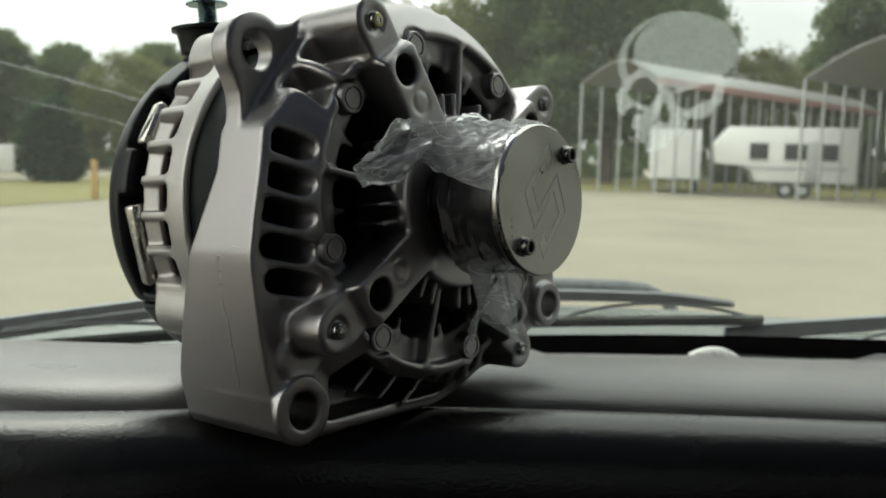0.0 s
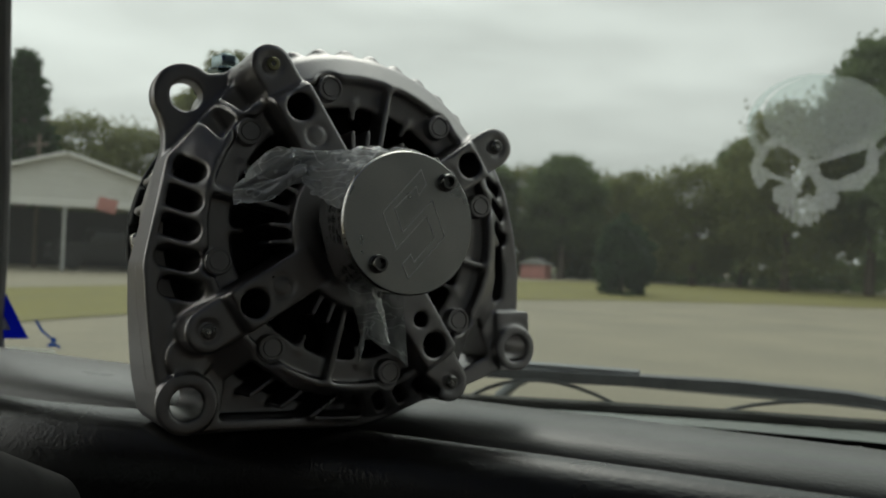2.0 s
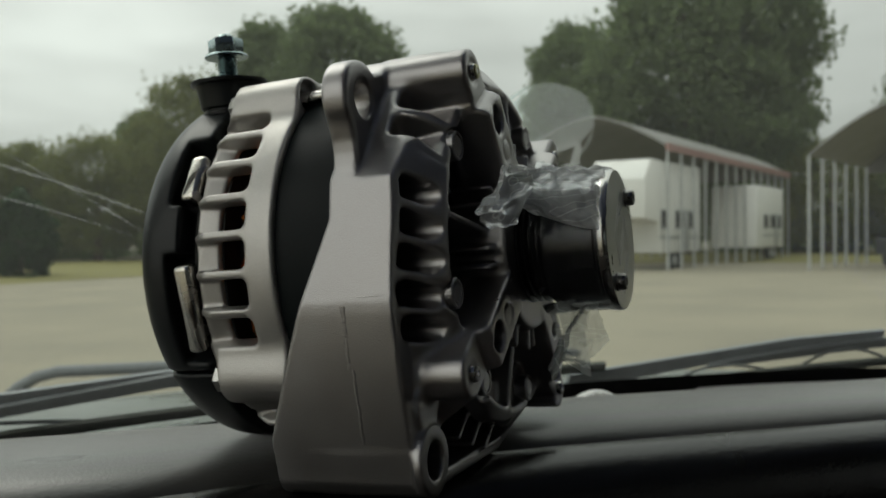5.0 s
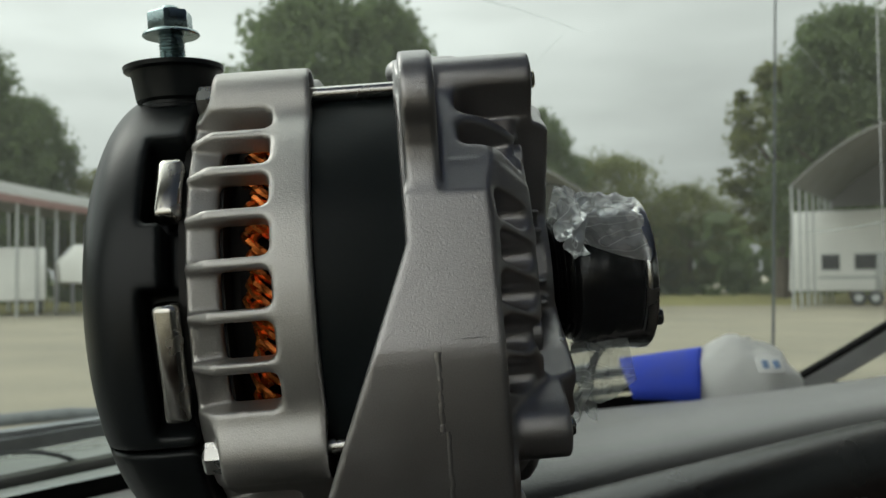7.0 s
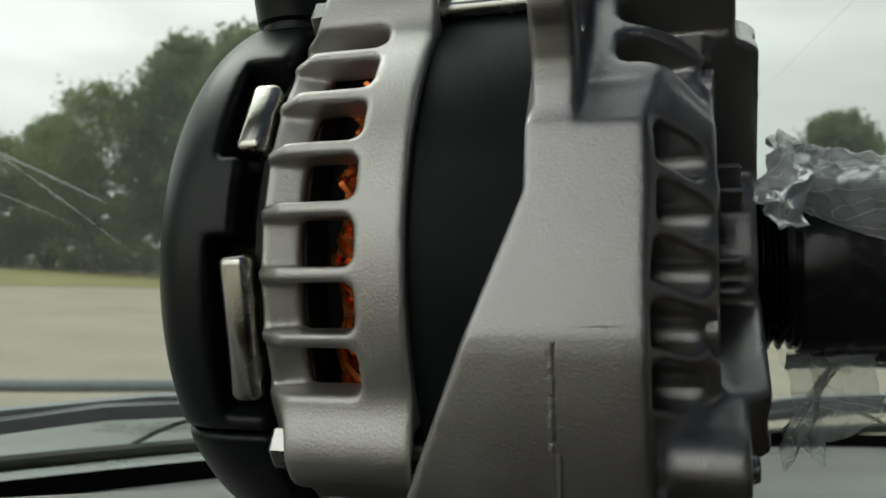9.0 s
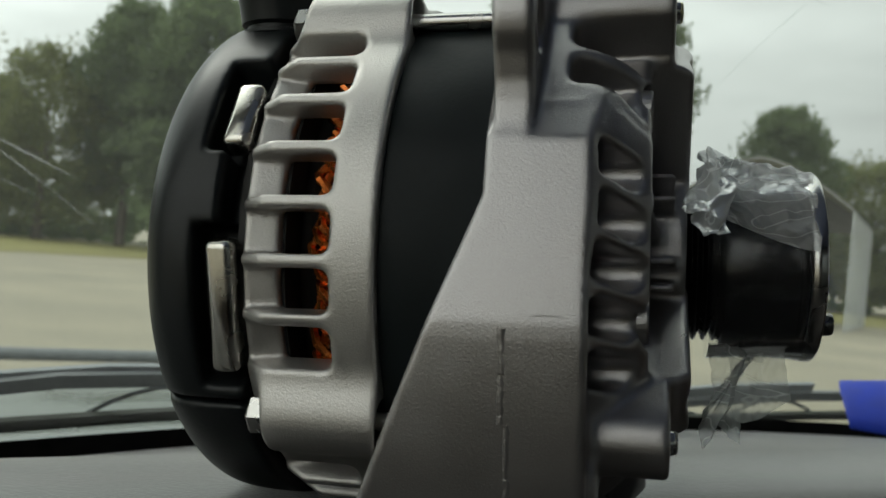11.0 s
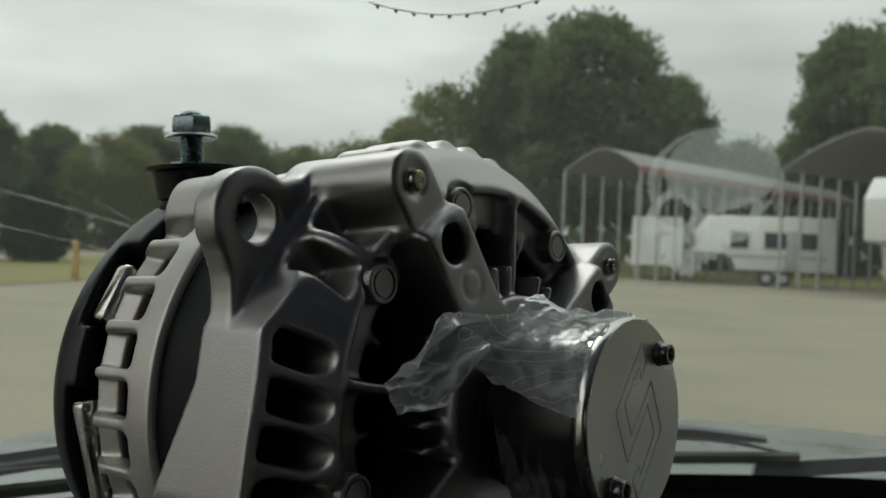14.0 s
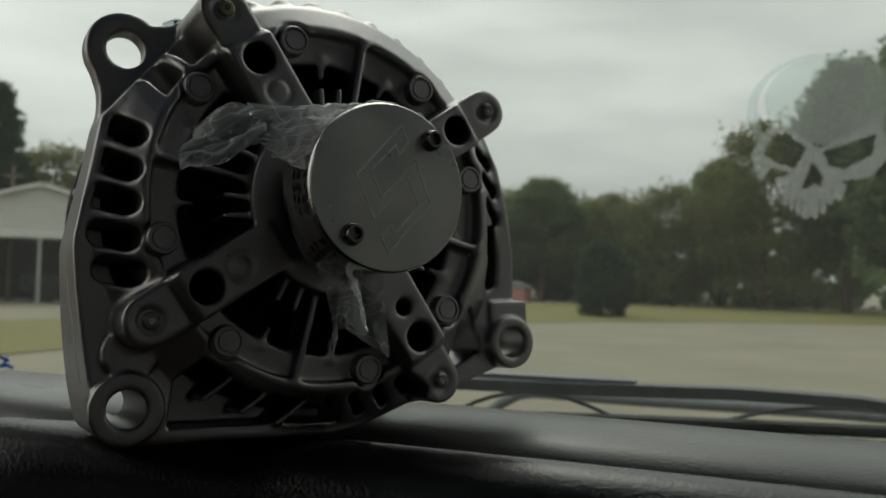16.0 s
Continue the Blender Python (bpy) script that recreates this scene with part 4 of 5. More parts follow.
tagged(hang("trim", mesh_of("glass_border", fv, [(3 * i + k, 3 * i + 1 + k, 3 * i + 4 + k, 3 * i + 3 + k) for i in range(len(xs) - 1) for k in range(2)]), DARK), "black border along the bottom of the windscreen", "border", kind="structure")


def on_glass(bm, lift=-0.002):
    """Lays a flat shape (x, z) onto the inside of the glass."""
    for v in bm.verts:
        p = screen(v.co.x, v.co.y, lift)
        v.co = p + Vector((0, -0.4, -0.23)).normalized() * v.co.z
    return bm


def decal_shape(test, x0, x1, z0, z1, h):
    bm = bmesh.new()
    grid = {}
    nx, nzz = int((x1 - x0) / h), int((z1 - z0) / h)

    def vert(i, k):
        if (i, k) not in grid:
            grid[i, k] = bm.verts.new((x0 + i * h, z0 + k * h, 0))
        return grid[i, k]
    for i in range(nx):
        for k in range(nzz):
            if test(x0 + (i + 0.5) * h, z0 + (k + 0.5) * h):
                bm.faces.new((vert(i, k), vert(i + 1, k), vert(i + 1, k + 1), vert(i, k + 1)))
    return bm


def ell(x, z, cx, cz, a, b, turn=0.0):
    c, s = math.cos(radians(turn)), math.sin(radians(turn))
    u, w = (x - cx) * c + (z - cz) * s, -(x - cx) * s + (z - cz) * c
    return (u / a) ** 2 + (w / b) ** 2 < 1


def in_shape(x, y, pts):
    hit = False
    for (ax, ay), (bx, by) in zip(pts, pts[1:] + pts[:1]):
        if (ay > y) != (by > y) and x < (bx - ax) * (y - ay) / (by - ay) + ax:
            hit = not hit
    return hit


# a plain frosted skull in tenths of its width: crown, brow and cheeks, jaw, teeth
EYE_L = [(2.10, 3.95), (2.45, 3.25), (3.00, 3.10), (3.80, 3.70), (3.35, 4.50), (2.60, 4.30)]
EYE_R = [(4.45, 3.85), (6.45, 3.20), (6.35, 4.00), (5.25, 4.55), (4.65, 4.40)]
CHEEK = [(1.60, 4.0), (2.0, 3.2), (2.6, 2.75), (3.8, 3.3), (4.3, 3.75), (5.4, 3.2), (6.5, 2.6), (6.9, 3.3), (6.95, 4.1), (6.3, 4.9), (5.3, 5.0), (4.9, 4.9), (4.3, 5.0), (3.4, 4.9), (2.9, 4.6), (2.4, 4.5), (2.0, 5.0), (1.75, 4.7)]
JAW = [(2.6, 4.9), (3.3, 4.7), (4.9, 4.8), (5.4, 5.2), (5.2, 5.8), (4.6, 5.75), (3.0, 5.75), (2.6, 5.5)]
NOSE = [(3.60, 5.3), (4.05, 4.2), (4.45, 4.9), (4.35, 5.25), (4.05, 5.1), (3.85, 5.35)]


def skull_at(test, lift):
    def world_test(x, z):
        return test(4.5 + (x - 0.170) / 0.0174, 0.35 + (1.649 - z) / 0.0176)
    return on_glass(decal_shape(world_test, 0.105, 0.235, 1.530, 1.655, 0.0009), lift)


skull = tagged(new("skull_decal"), "frosted white skull-shaped decal stuck on the windscreen", "decal")
part("crown", skull_at(lambda u, v: ell(u, v, 4.75, 1.95, 2.55, 1.65) and not (v > 2.5 and in_shape(u, v, CHEEK)) and not in_shape(u, v, EYE_L) and not in_shape(u, v, EYE_R), -0.002), DECAL, skull)
part("rim", skull_at(lambda u, v: ell(u, v, 4.45, 2.4, 2.95, 2.15) and not ell(u, v, 4.6, 2.3, 2.72, 1.98) and v < 4.2 and not in_shape(u, v, CHEEK), -0.002), DECAL, skull)
part("face", skull_at(lambda u, v: in_shape(u, v, CHEEK) and not in_shape(u, v, EYE_L) and not in_shape(u, v, EYE_R) and not in_shape(u, v, NOSE), -0.002), DECAL_FACE, skull, "whiter face with eye holes")
part("jaw", skull_at(lambda u, v: in_shape(u, v, JAW) and not in_shape(u, v, NOSE) and not in_shape(u, v, CHEEK), -0.002), DECAL_FACE, skull)
for i, (u0, u1, v1) in enumerate(((2.8, 3.05, 6.05), (3.08, 3.30, 6.25), (3.33, 3.58, 6.45), (3.61, 3.95, 6.60), (3.98, 4.30, 6.60), (4.33, 4.58, 6.40), (4.62, 4.85, 6.0))):
    part("tooth", skull_at(lambda u, v: u0 < u < u1 and 5.72 < v < v1 - 0.8 * abs(u - (u0 + u1) / 2), -0.002), DECAL_FACE, skull)

# blue and white sticker in the corner of the glass, and a small blue mark
sticker = tagged(part("sticker", on_glass(prism([(-0.550, 1.404), (-0.502, 1.406), (-0.503, 1.450), (-0.551, 1.452)], 0, 0.0006)), NAVY), "blue paper sticker with a white panel on the glass", "sticker")
part("panel", on_glass(prism([(-0.545, 1.413), (-0.512, 1.415), (-0.513, 1.437), (-0.546, 1.440)], 0, 0.0012)), TICK, sticker, "white printed panel")
strokes = [prism(p, 0, 0.0006) for p in ([(-0.4905, 1.4250), (-0.4885, 1.4252), (-0.4875, 1.4150), (-0.4845, 1.4090), (-0.4862, 1.4084), (-0.4895, 1.4145)], [(-0.4868, 1.4086), (-0.4810, 1.4076), (-0.4806, 1.4040), (-0.4838, 1.4034)],
                                       [(-0.4900, 1.4002), (-0.4850, 1.4036), (-0.4800, 1.3996), (-0.4806, 1.3968), (-0.4842, 1.3990), (-0.4890, 1.3984)])]
tagged(part("glass_mark", on_glass(join(*strokes)), MARK), "small squiggled blue mark on the windscreen", "mark")

# string of tiny beads across the top of the glass, and dried streaks
xs_b = [-0.080 + 0.112 * i / 40 for i in range(41)]
string_pts = [screen(x, 1.7080 + 2.0 * (x + 0.050) ** 2 + 0.0012 * math.sin(40 * x), -0.004) for x in xs_b]
bead_string = tagged(part("bead_string", tube(string_pts, 0.00035, 6), BEAD), "thin brown string with tiny beads across the glass", "string")
for i in range(2, 40, 4):
    part("bead", stretch(lathe([(0, -0.0014), (0.0011, -0.0008), (0.0013, 0), (0.0011, 0.0008), (0, 0.0014)], 8), Matrix.Translation(string_pts[i] + Vector((0, 0, -0.0012)))), BEAD, bead_string)


def streak(x0, z0, x1, z1, sag, w):
    bm = bmesh.new()
    rows = []
    for i in range(25):
        t = i / 24
        x, z = x0 + (x1 - x0) * t, z0 + (z1 - z0) * t + sag * 4 * t * (1 - t)
        k = w * (0.35 + 0.65 * abs(noise.noise(Vector((x * 40, z * 40, 1)))) * 1.6) * min(1, 6 * t, 6 * (1 - t))
        rows.append((bm.verts.new((x, z - k, 0)), bm.verts.new((x, z + k, 0))))
    for a, b in zip(rows, rows[1:]):
        bm.faces.new((a[0], b[0], b[1], a[1]))
    return on_glass(bm, -0.003)


SMEAR = clear("dried_water_smear", (0.9, 0.92, 0.91), 0.5, 1.1, 0.22)
tagged(part("sticker_residue", on_glass(prism([(-0.528, 1.362), (-0.484, 1.364), (-0.486, 1.396), (-0.530, 1.398)], 0, 0.0004)), SMEAR), "faint pale square residue of an old sticker", "residue")
for run in ((-0.366, 1.596, -0.161, 1.533, 0.006, 0.0014), (-0.334, 1.565, -0.178, 1.519, 0.004, 0.0010), (-0.27, 1.587, -0.144, 1.502, 0.002, 0.0008), (0.86, 1.570, 1.12, 1.62, -0.012, 0.0020),
            (0.254, 1.756, 0.417, 1.753, 0.003, 0.0012), (0.333, 1.669, 0.396, 1.756, 0.004, 0.0009), (0.0, 1.56, 0.045, 1.50, 0.0, 0.0007), (0.703, 1.789, 0.807, 1.745, 0.004, 0.0010)):
    tagged(part("water_streak", streak(*run), SMEAR), "faint dried water streak on the windscreen", "streak", "streaks on the windscreen")

# pillars, roof, doors, back wall, floor
LEFT_EDGE = [(-0.546, 1.331), (-0.521, 1.416), (-0.493, 1.480), (-0.460, 1.560), (-0.427, 1.645), (-0.392, 1.731), (-0.360, 1.817), (-0.332, 1.895), (-0.303, 1.999), (-0.279, 2.118), (-0.257, 2.215)]
RIGHT_EDGE = [(0.858, 1.300), (1.000, 1.360), (1.051, 1.398), (1.107, 1.444), (1.163, 1.510), (1.191, 1.593), (1.182, 1.704), (1.135, 1.853), (1.069, 1.998), (1.013, 2.113), (0.985, 2.215)]
for side, edge, wide, deep in ((-1, LEFT_EDGE, 0.12, 1.0), (1, RIGHT_EDGE, 0.045, 0.45)):
    pts = [screen(x, z, -0.004) for x, z in edge]
    bm = bmesh.new()
    rings = []
    for p in pts:
        rings.append([bm.verts.new(p + Vector((side * a, b, 0))) for a, b in ((0.004, -0.012), (0.15 * wide, -0.034 * deep), (0.5 * wide, -0.055 * deep), (wide, -0.10 * deep), (wide, 0.02), (0.02, 0.012))])
    for a, b in zip(rings, rings[1:]):
        for k in range(6):
            bm.faces.new((a[k], a[(k + 1) % 6], b[(k + 1) % 6], b[k]))
    bm.faces.new(rings[0])
    bm.faces.new(rings[-1])
    tagged(part("trim", bm, TRIM), "pale grey windscreen pillar trim", "pillar", kind="structure")
    tagged(part("trim", tube(pts, 0.0055, 8), TRIM if side < 0 else DARK), "pale grey windscreen edge trim" if side < 0 else "black rubber windscreen seal", "seal", kind="structure")
# out of view; serves as a blue reflector over the alternator
tagged(part("ceiling", block(2.02, 1.84, 0.05, 0.01, at=(0.31, -0.47, 2.24)), CLOTH), "unseen cab headliner coloured blue to tint the casting", "ceiling", kind="structure")
# the tall rear block is added to keep light off the flank
tagged(part("wall_west", join(block(0.06, 2.0, 0.76, 0.01, at=(-0.67, -0.35, 0.92)), block(0.06, 0.74, 0.92, 0.01, at=(-0.67, -0.98, 1.76))), DOOR), "unseen brown cab side, solid at the rear to dim light", "door panel", kind="structure")
tagged(part("wall_east", join(block(0.06, 2.0, 0.86, 0.01, at=(1.29, -0.35, 0.97)), block(0.06, 0.12, 0.60, 0.01, at=(1.29, -0.62, 1.69)), block(0.06, 0.35, 0.60, 0.01, at=(1.29, -1.15, 1.69)), block(0.06, 2.0, 0.24, 0.01, at=(1.29, -0.35, 2.10))), DOOR), "dark brown cab door panel under the dimming window", "door panel", kind="structure")
tagged(part("wall_south", join(block(2.02, 0.06, 0.95, 0.01, at=(0.31, -1.36, 1.0)), block(2.02, 0.06, 0.30, 0.01, at=(0.31, -1.36, 2.08)), block(0.2, 0.06, 0.5, 0.01, at=(-0.60, -1.36, 1.7)), block(0.46, 0.06, 0.5, 0.01, at=(1.09, -1.36, 1.7))), REAR_TRIM), "dark grey rear cab wall with window", "wall", kind="structure")
tagged(part("floor", block(2.02, 2.2, 0.05, 0.01, at=(0.31, -0.35, 0.55)), CARPET), "brown cab floor carpet", "floor", kind="structure")
tagged(part("trim", block(1.88, 0.03, 0.75, 0.01, at=(0.31, 0.62, 0.93)), DASH_LOW), "black firewall panel under the dash", "panel", kind="structure")

# unseen right panes: the dark one dims, the clear one brightens the housing front
for nm, y0, y1, z0, z1, x, mat, label in (("window_2", -0.575, 0.42, 1.39, 1.99, 1.29, TINTED, "unseen cab window glass darkened to dim the casting's front"), ("window_5", 0.42, 0.84, 1.39, 1.99, 1.29, SIDE_GLASS, "unseen clear quarter pane added to light the casting's front"), ("window_4", -0.61, 0.65, 1.30, 2.21, -0.67, SIDE_GLASS, "clear cab door window glass")):
    tagged(part(nm, block(y1 - y0, z1 - z0, 0.005), mat, at=Matrix.Translation((x, (y0 + y1) / 2, (z0 + z1) / 2)) @ pose(0, 0, 0, 90, 0, 90)), label, "window", kind="structure")
tagged(part("window_3", block(1.36, 0.5, 0.005), TINTED, at=pose(0.18, -1.36, 1.7, 90, 0, 0)), "dark tinted rear cab window glass", "window", kind="structure")

# cap lying on the far end of the dash
cap = tagged(new("baseball_cap"), "crumpled white baseball cap with royal blue visor lying on the dash", "cap")
cap.matrix_world = pose(0.683, 0.727, 1.3660, 0, 0, -56) @ Matrix.Diagonal((1.12, 1.12, 0.98, 1))
vs, fs = [], []
for i in range(41):
    for k in range(17):
        a, e = 2 * math.pi * i / 40, math.pi / 2 * k / 16
        d = Vector((math.cos(a) * math.cos(e), math.sin(a) * math.cos(e), math.sin(e)))
        fold = 0.10 * noise.noise(d * 2.3) + 0.05 * abs(noise.noise(d * 6 + Vector((4, 0, 0))))
        vs.append((0.010 + 0.058 * d.x * (1 + fold), 0.054 * d.y * (1 + fold), 0.073 * d.z ** 0.75 * (1 + fold) * (1 - 0.10 * d.x)))
for i in range(40):
    for k in range(16):
        a = i * 17 + k
        fs.append((a, a + 17, a + 18, a + 1))
crown = hang("crown", mesh_of("crown", vs, fs), WHITE, cap, "white cotton crown with soft folds")
part("button", lathe([(0, 0), (0.006, 0), (0.005, 0.003), (0, 0.004)], 14), WHITE, crown, "", Matrix.Translation((0.014, 0, 0.072)))


def cap_sheet(name, form, nu, nv, mat, label, thick):
    vs = [form(i / nu, -1 + 2 * j / nv) for i in range(nu + 1) for j in range(nv + 1)]
    fs = [(i * (nv + 1) + j, (i + 1) * (nv + 1) + j, (i + 1) * (nv + 1) + j + 1, i * (nv + 1) + j + 1) for i in range(nu) for j in range(nv)]
    ob = hang(name, mesh_of(name, vs, fs), mat, cap, label)
    sol = ob.modifiers.new("thickness", "SOLIDIFY")
    sol.thickness = thick
    return ob


cap_sheet("visor", lambda u, v: (-0.030 - 0.086 * u * (1 - 0.22 * v * v), 0.050 * v, 0.004 + (0.056 - 0.016 * u) * (1 - v * v) ** 0.8), 16, 20, BLUE, "curved royal blue visor", 0.003)
cap_sheet("sweatband", lambda u, v: (0.030 + 0.092 * u, 0.052 * v * (1 - 0.55 * u * u), 0.003 + 0.026 * (1 - u) * (1 - 0.6 * v * v)), 14, 16, WHITE, "flattened white back of the cap", 0.003)
badge = part("badge", block(0.026, 0.0016, 0.022, 0.0006), BRIGHT, crown, "pale printed badge", Matrix.Translation((0.036, -0.047, 0.048)) @ pose(0, 0, 0, -38, 0, 20))
for x in (-0.005, 0.006):
    part("print", block(0.006, 0.0024, 0.010, 0.0006, at=(x, -0.0004, 0)), FADED_BLUE, badge, "faded blue print")

# wipers resting outside on the glass
def on_line(pts, f):
    """A place (x, z) a share f along a line of places."""
    k = f * (len(pts) - 1)
    i = min(int(k), len(pts) - 2)
    return tuple(p + (q - p) * (k - i) for p, q in zip(pts[i], pts[i + 1]))


def flat_bar(pts, wide, thick, taper):
    """A flat bar along places on the glass, its broad side to it."""
    bm = bmesh.new()
    rows = []
    for (x, z), out, k in zip(pts, thick, taper):
        rows.append([bm.verts.new(screen(x, z + a * wide * k, out + b * 0.003)) for a, b in ((-1, -1), (1, -1), (0.8, 1), (-0.8, 1))])
    for a, b in zip(rows, rows[1:]):
        for k in range(4):
            bm.faces.new((a[k], a[(k + 1) % 4], b[(k + 1) % 4], b[k]))
    bm.faces.new(rows[0])
    bm.faces.new(rows[-1][::-1])
    return bm


def wiper(blade, bridge, arm, label):
    root = tagged(new("wiper"), label, "wiper", "wipers on the windscreen")
    root.location = screen(*on_line(bridge, 0.5), 0.02)
    W = Matrix.Translation(-root.location)
    n = 24
    rubber = [on_line(blade, i / n) for i in range(n + 1)]
    part("blade", flat_bar(rubber, 0.0045, [0.008] * (n + 1), [1.0] * (n + 1)), RUBBER_STRIP, root, "dull rubber blade", W)
    bow = [on_line(bridge, i / n) for i in range(n + 1)]
    part("frame", flat_bar(bow, 0.0048, [0.018] * (n + 1), [0.45 + 0.75 * math.sin(math.pi * i / n) ** 0.6 for i in range(n + 1)]), WIPER, root, "weathered blade frame", W)
    for f0, f1 in ((0.02, 0.26), (0.36, 0.58), (0.72, 0.98)):
        # claws bow down from the frame onto the rubber
        (xa, za), (xb, zb), (xm, zm) = on_line(blade, f0), on_line(blade, f1), on_line(bridge, (f0 + f1) / 2)
        claw = []
        for i in range(9):
            u = -1 + i / 4
            claw.append(screen(xa + (xb - xa) * i / 8, (za + (zb - za) * i / 8) * u * u + zm * (1 - u * u) - 0.004 * (1 - u * u), 0.014))
        part("claw", tube(claw, 0.0019, 6), WIPER, root, "", W)
    part("arm", flat_bar(arm, 0.0085, [0.032, 0.028, 0.026, 0.022][:len(arm)], [1.25, 1.05, 0.85, 0.6][:len(arm)]), ARM_GREY, root, "grey wiper arm", W)
    for f in (0.72, 0.90):
        x, z = on_line(arm, f)
        part("rivet", stretch(lathe([(0, -0.003), (0.0030, -0.003), (0.0030, 0.003), (0, 0.003)], 10), Matrix.Translation(screen(x, z, 0.027)) @ pose(0, 0, 0, 90, 0, 0)), DARK, root, "", W)
    return root


wiper([(-0.470, 1.345), (-0.290, 1.354), (-0.107, 1.355), (0.0, 1.356), (0.153, 1.358), (0.303, 1.361)], [(-0.400, 1.360), (-0.283, 1.371), (-0.164, 1.381), (-0.050, 1.379), (0.100, 1.381), (0.200, 1.379), (0.272, 1.372)],
      [(-0.540, 1.338), (-0.290, 1.370), (-0.130, 1.380), (0.014, 1.382)], "weathered black wiper with grey arm resting on the glass")
wiper([(0.400, 1.330), (0.560, 1.343), (0.720, 1.354), (0.900, 1.362)], [(0.450, 1.346), (0.550, 1.358), (0.665, 1.370), (0.780, 1.376), (0.890, 1.373)],
      [(0.274, 1.325), (0.400, 1.343), (0.555, 1.366), (0.669, 1.379)], "weathered black wiper with grey arm resting on the glass")
# cowl strip, bonnet and guard bar
tagged(hang("cowl", sweep([(0.925, 1.318), (0.955, 1.324), (0.985, 1.323), (1.03, 1.308), (1.06, 1.288)], XS, lambda x, y: glass_bow(x)), HOOD), "grey-green cowl strip below the windscreen", "cowl")
bonnet = tagged(hang("bonnet", sweep([(1.04, 1.286), (1.06, 1.291), (1.3, 1.284), (1.7, 1.250), (2.05, 1.195), (2.20, 1.160), (2.28, 1.08), (2.30, 0.95), (2.30, 0.5)], [-0.74 + 0.084 * i for i in range(25)], lambda x, y: glass_bow(x) if y < 1.2 else -0.12 * (x - 0.27) ** 2), HOOD), "dull grey-green vehicle bonnet", "bonnet")
for v in bonnet.data.vertices:
    v.co.z -= 0.012 + 0.03 * (v.co.x - 0.27) ** 2
bar_pts = [(-0.745, 2.39, 0.80), (-0.742, 2.39, 1.05), (-0.715, 2.39, 1.095), (-0.665, 2.39, 1.140), (-0.62, 2.39, 1.166), (-0.57, 2.39, 1.177), (-0.3, 2.39, 1.178), (0.15, 2.39, 1.186), (0.35, 2.39, 1.186), (0.41, 2.39, 1.180), (0.455, 2.39, 1.160), (0.485, 2.39, 1.12), (0.495, 2.39, 1.06), (0.495, 2.39, 0.80)]
guard = tagged(new("guard_bar"), "black tubular guard bar in front of the bonnet", "guard bar")
guard.location = (-0.08, 2.39, 0.80)
part("tube", tube(bar_pts, 0.016, 12), WIPER, guard, "", Matrix.Translation(-guard.location))


for x in (-0.745, 0.495):
    part("bracket", block(0.05, 0.13, 0.20, 0.008, at=(x, 2.335, 0.85)), WIPER, guard, "", Matrix.Translation(-guard.location))


# ---- outdoors ----
def ground_sheet(name, pts, z, mat, label, category):
    bm = bmesh.new()
    f = bm.faces.new([bm.verts.new((x, y, z)) for x, y in pts])
    if f.normal.z < 0:
        f.normal_flip()
    return tagged(part(name, bm, mat, smooth=False), label, category, kind="structure")


def place(az, d, z=0.0):
    return Vector((d * math.sin(radians(az)), d * math.cos(radians(az)), z))


ground_sheet("ground", [(-900, -900), (900, -900), (900, 900), (-900, 900)], 0.0, GRAVEL, "pale beige gravel parking lot", "ground")
lawn_line = [(-75, 10), (-60, 14), (-48, 17), (-36, 22), (-24, 28), (-14, 33), (-4, 38), (4, 42), (12, 46)]
back_line = [(12, 60), (4, 66), (-4, 68), (-14, 62), (-24, 50), (-36, 36), (-48, 28), (-60, 24), (-75, 20)]
lawn = bmesh.new()
lp = [place(a, d, 0.02) for a, d in lawn_line + back_line]
n_l = len(lawn_line)
lv = [lawn.verts.new(p) for p in lp]
for i in range(n_l - 1):
    lawn.faces.new((lv[i], lv[i + 1], lv[2 * n_l - 2 - i], lv[2 * n_l - 1 - i]))
tagged(part("ground", lawn, GRASS, smooth=False), "strip of dry green grass beyond the lot", "lawn", kind="structure")
for i, (a0, d0, a1, d1) in enumerate(((4, 50, 40, 46), (40, 44, 75, 52))):
    ground_sheet("ground", [tuple(place(a0, d0)[:2]), tuple(place(a1, d1)[:2]), tuple(place(a1, d1 + 30)[:2]), tuple(place(a0, d0 + 30)[:2])], 0.015, GRASS, "grass under the trees behind the shelters", "lawn")


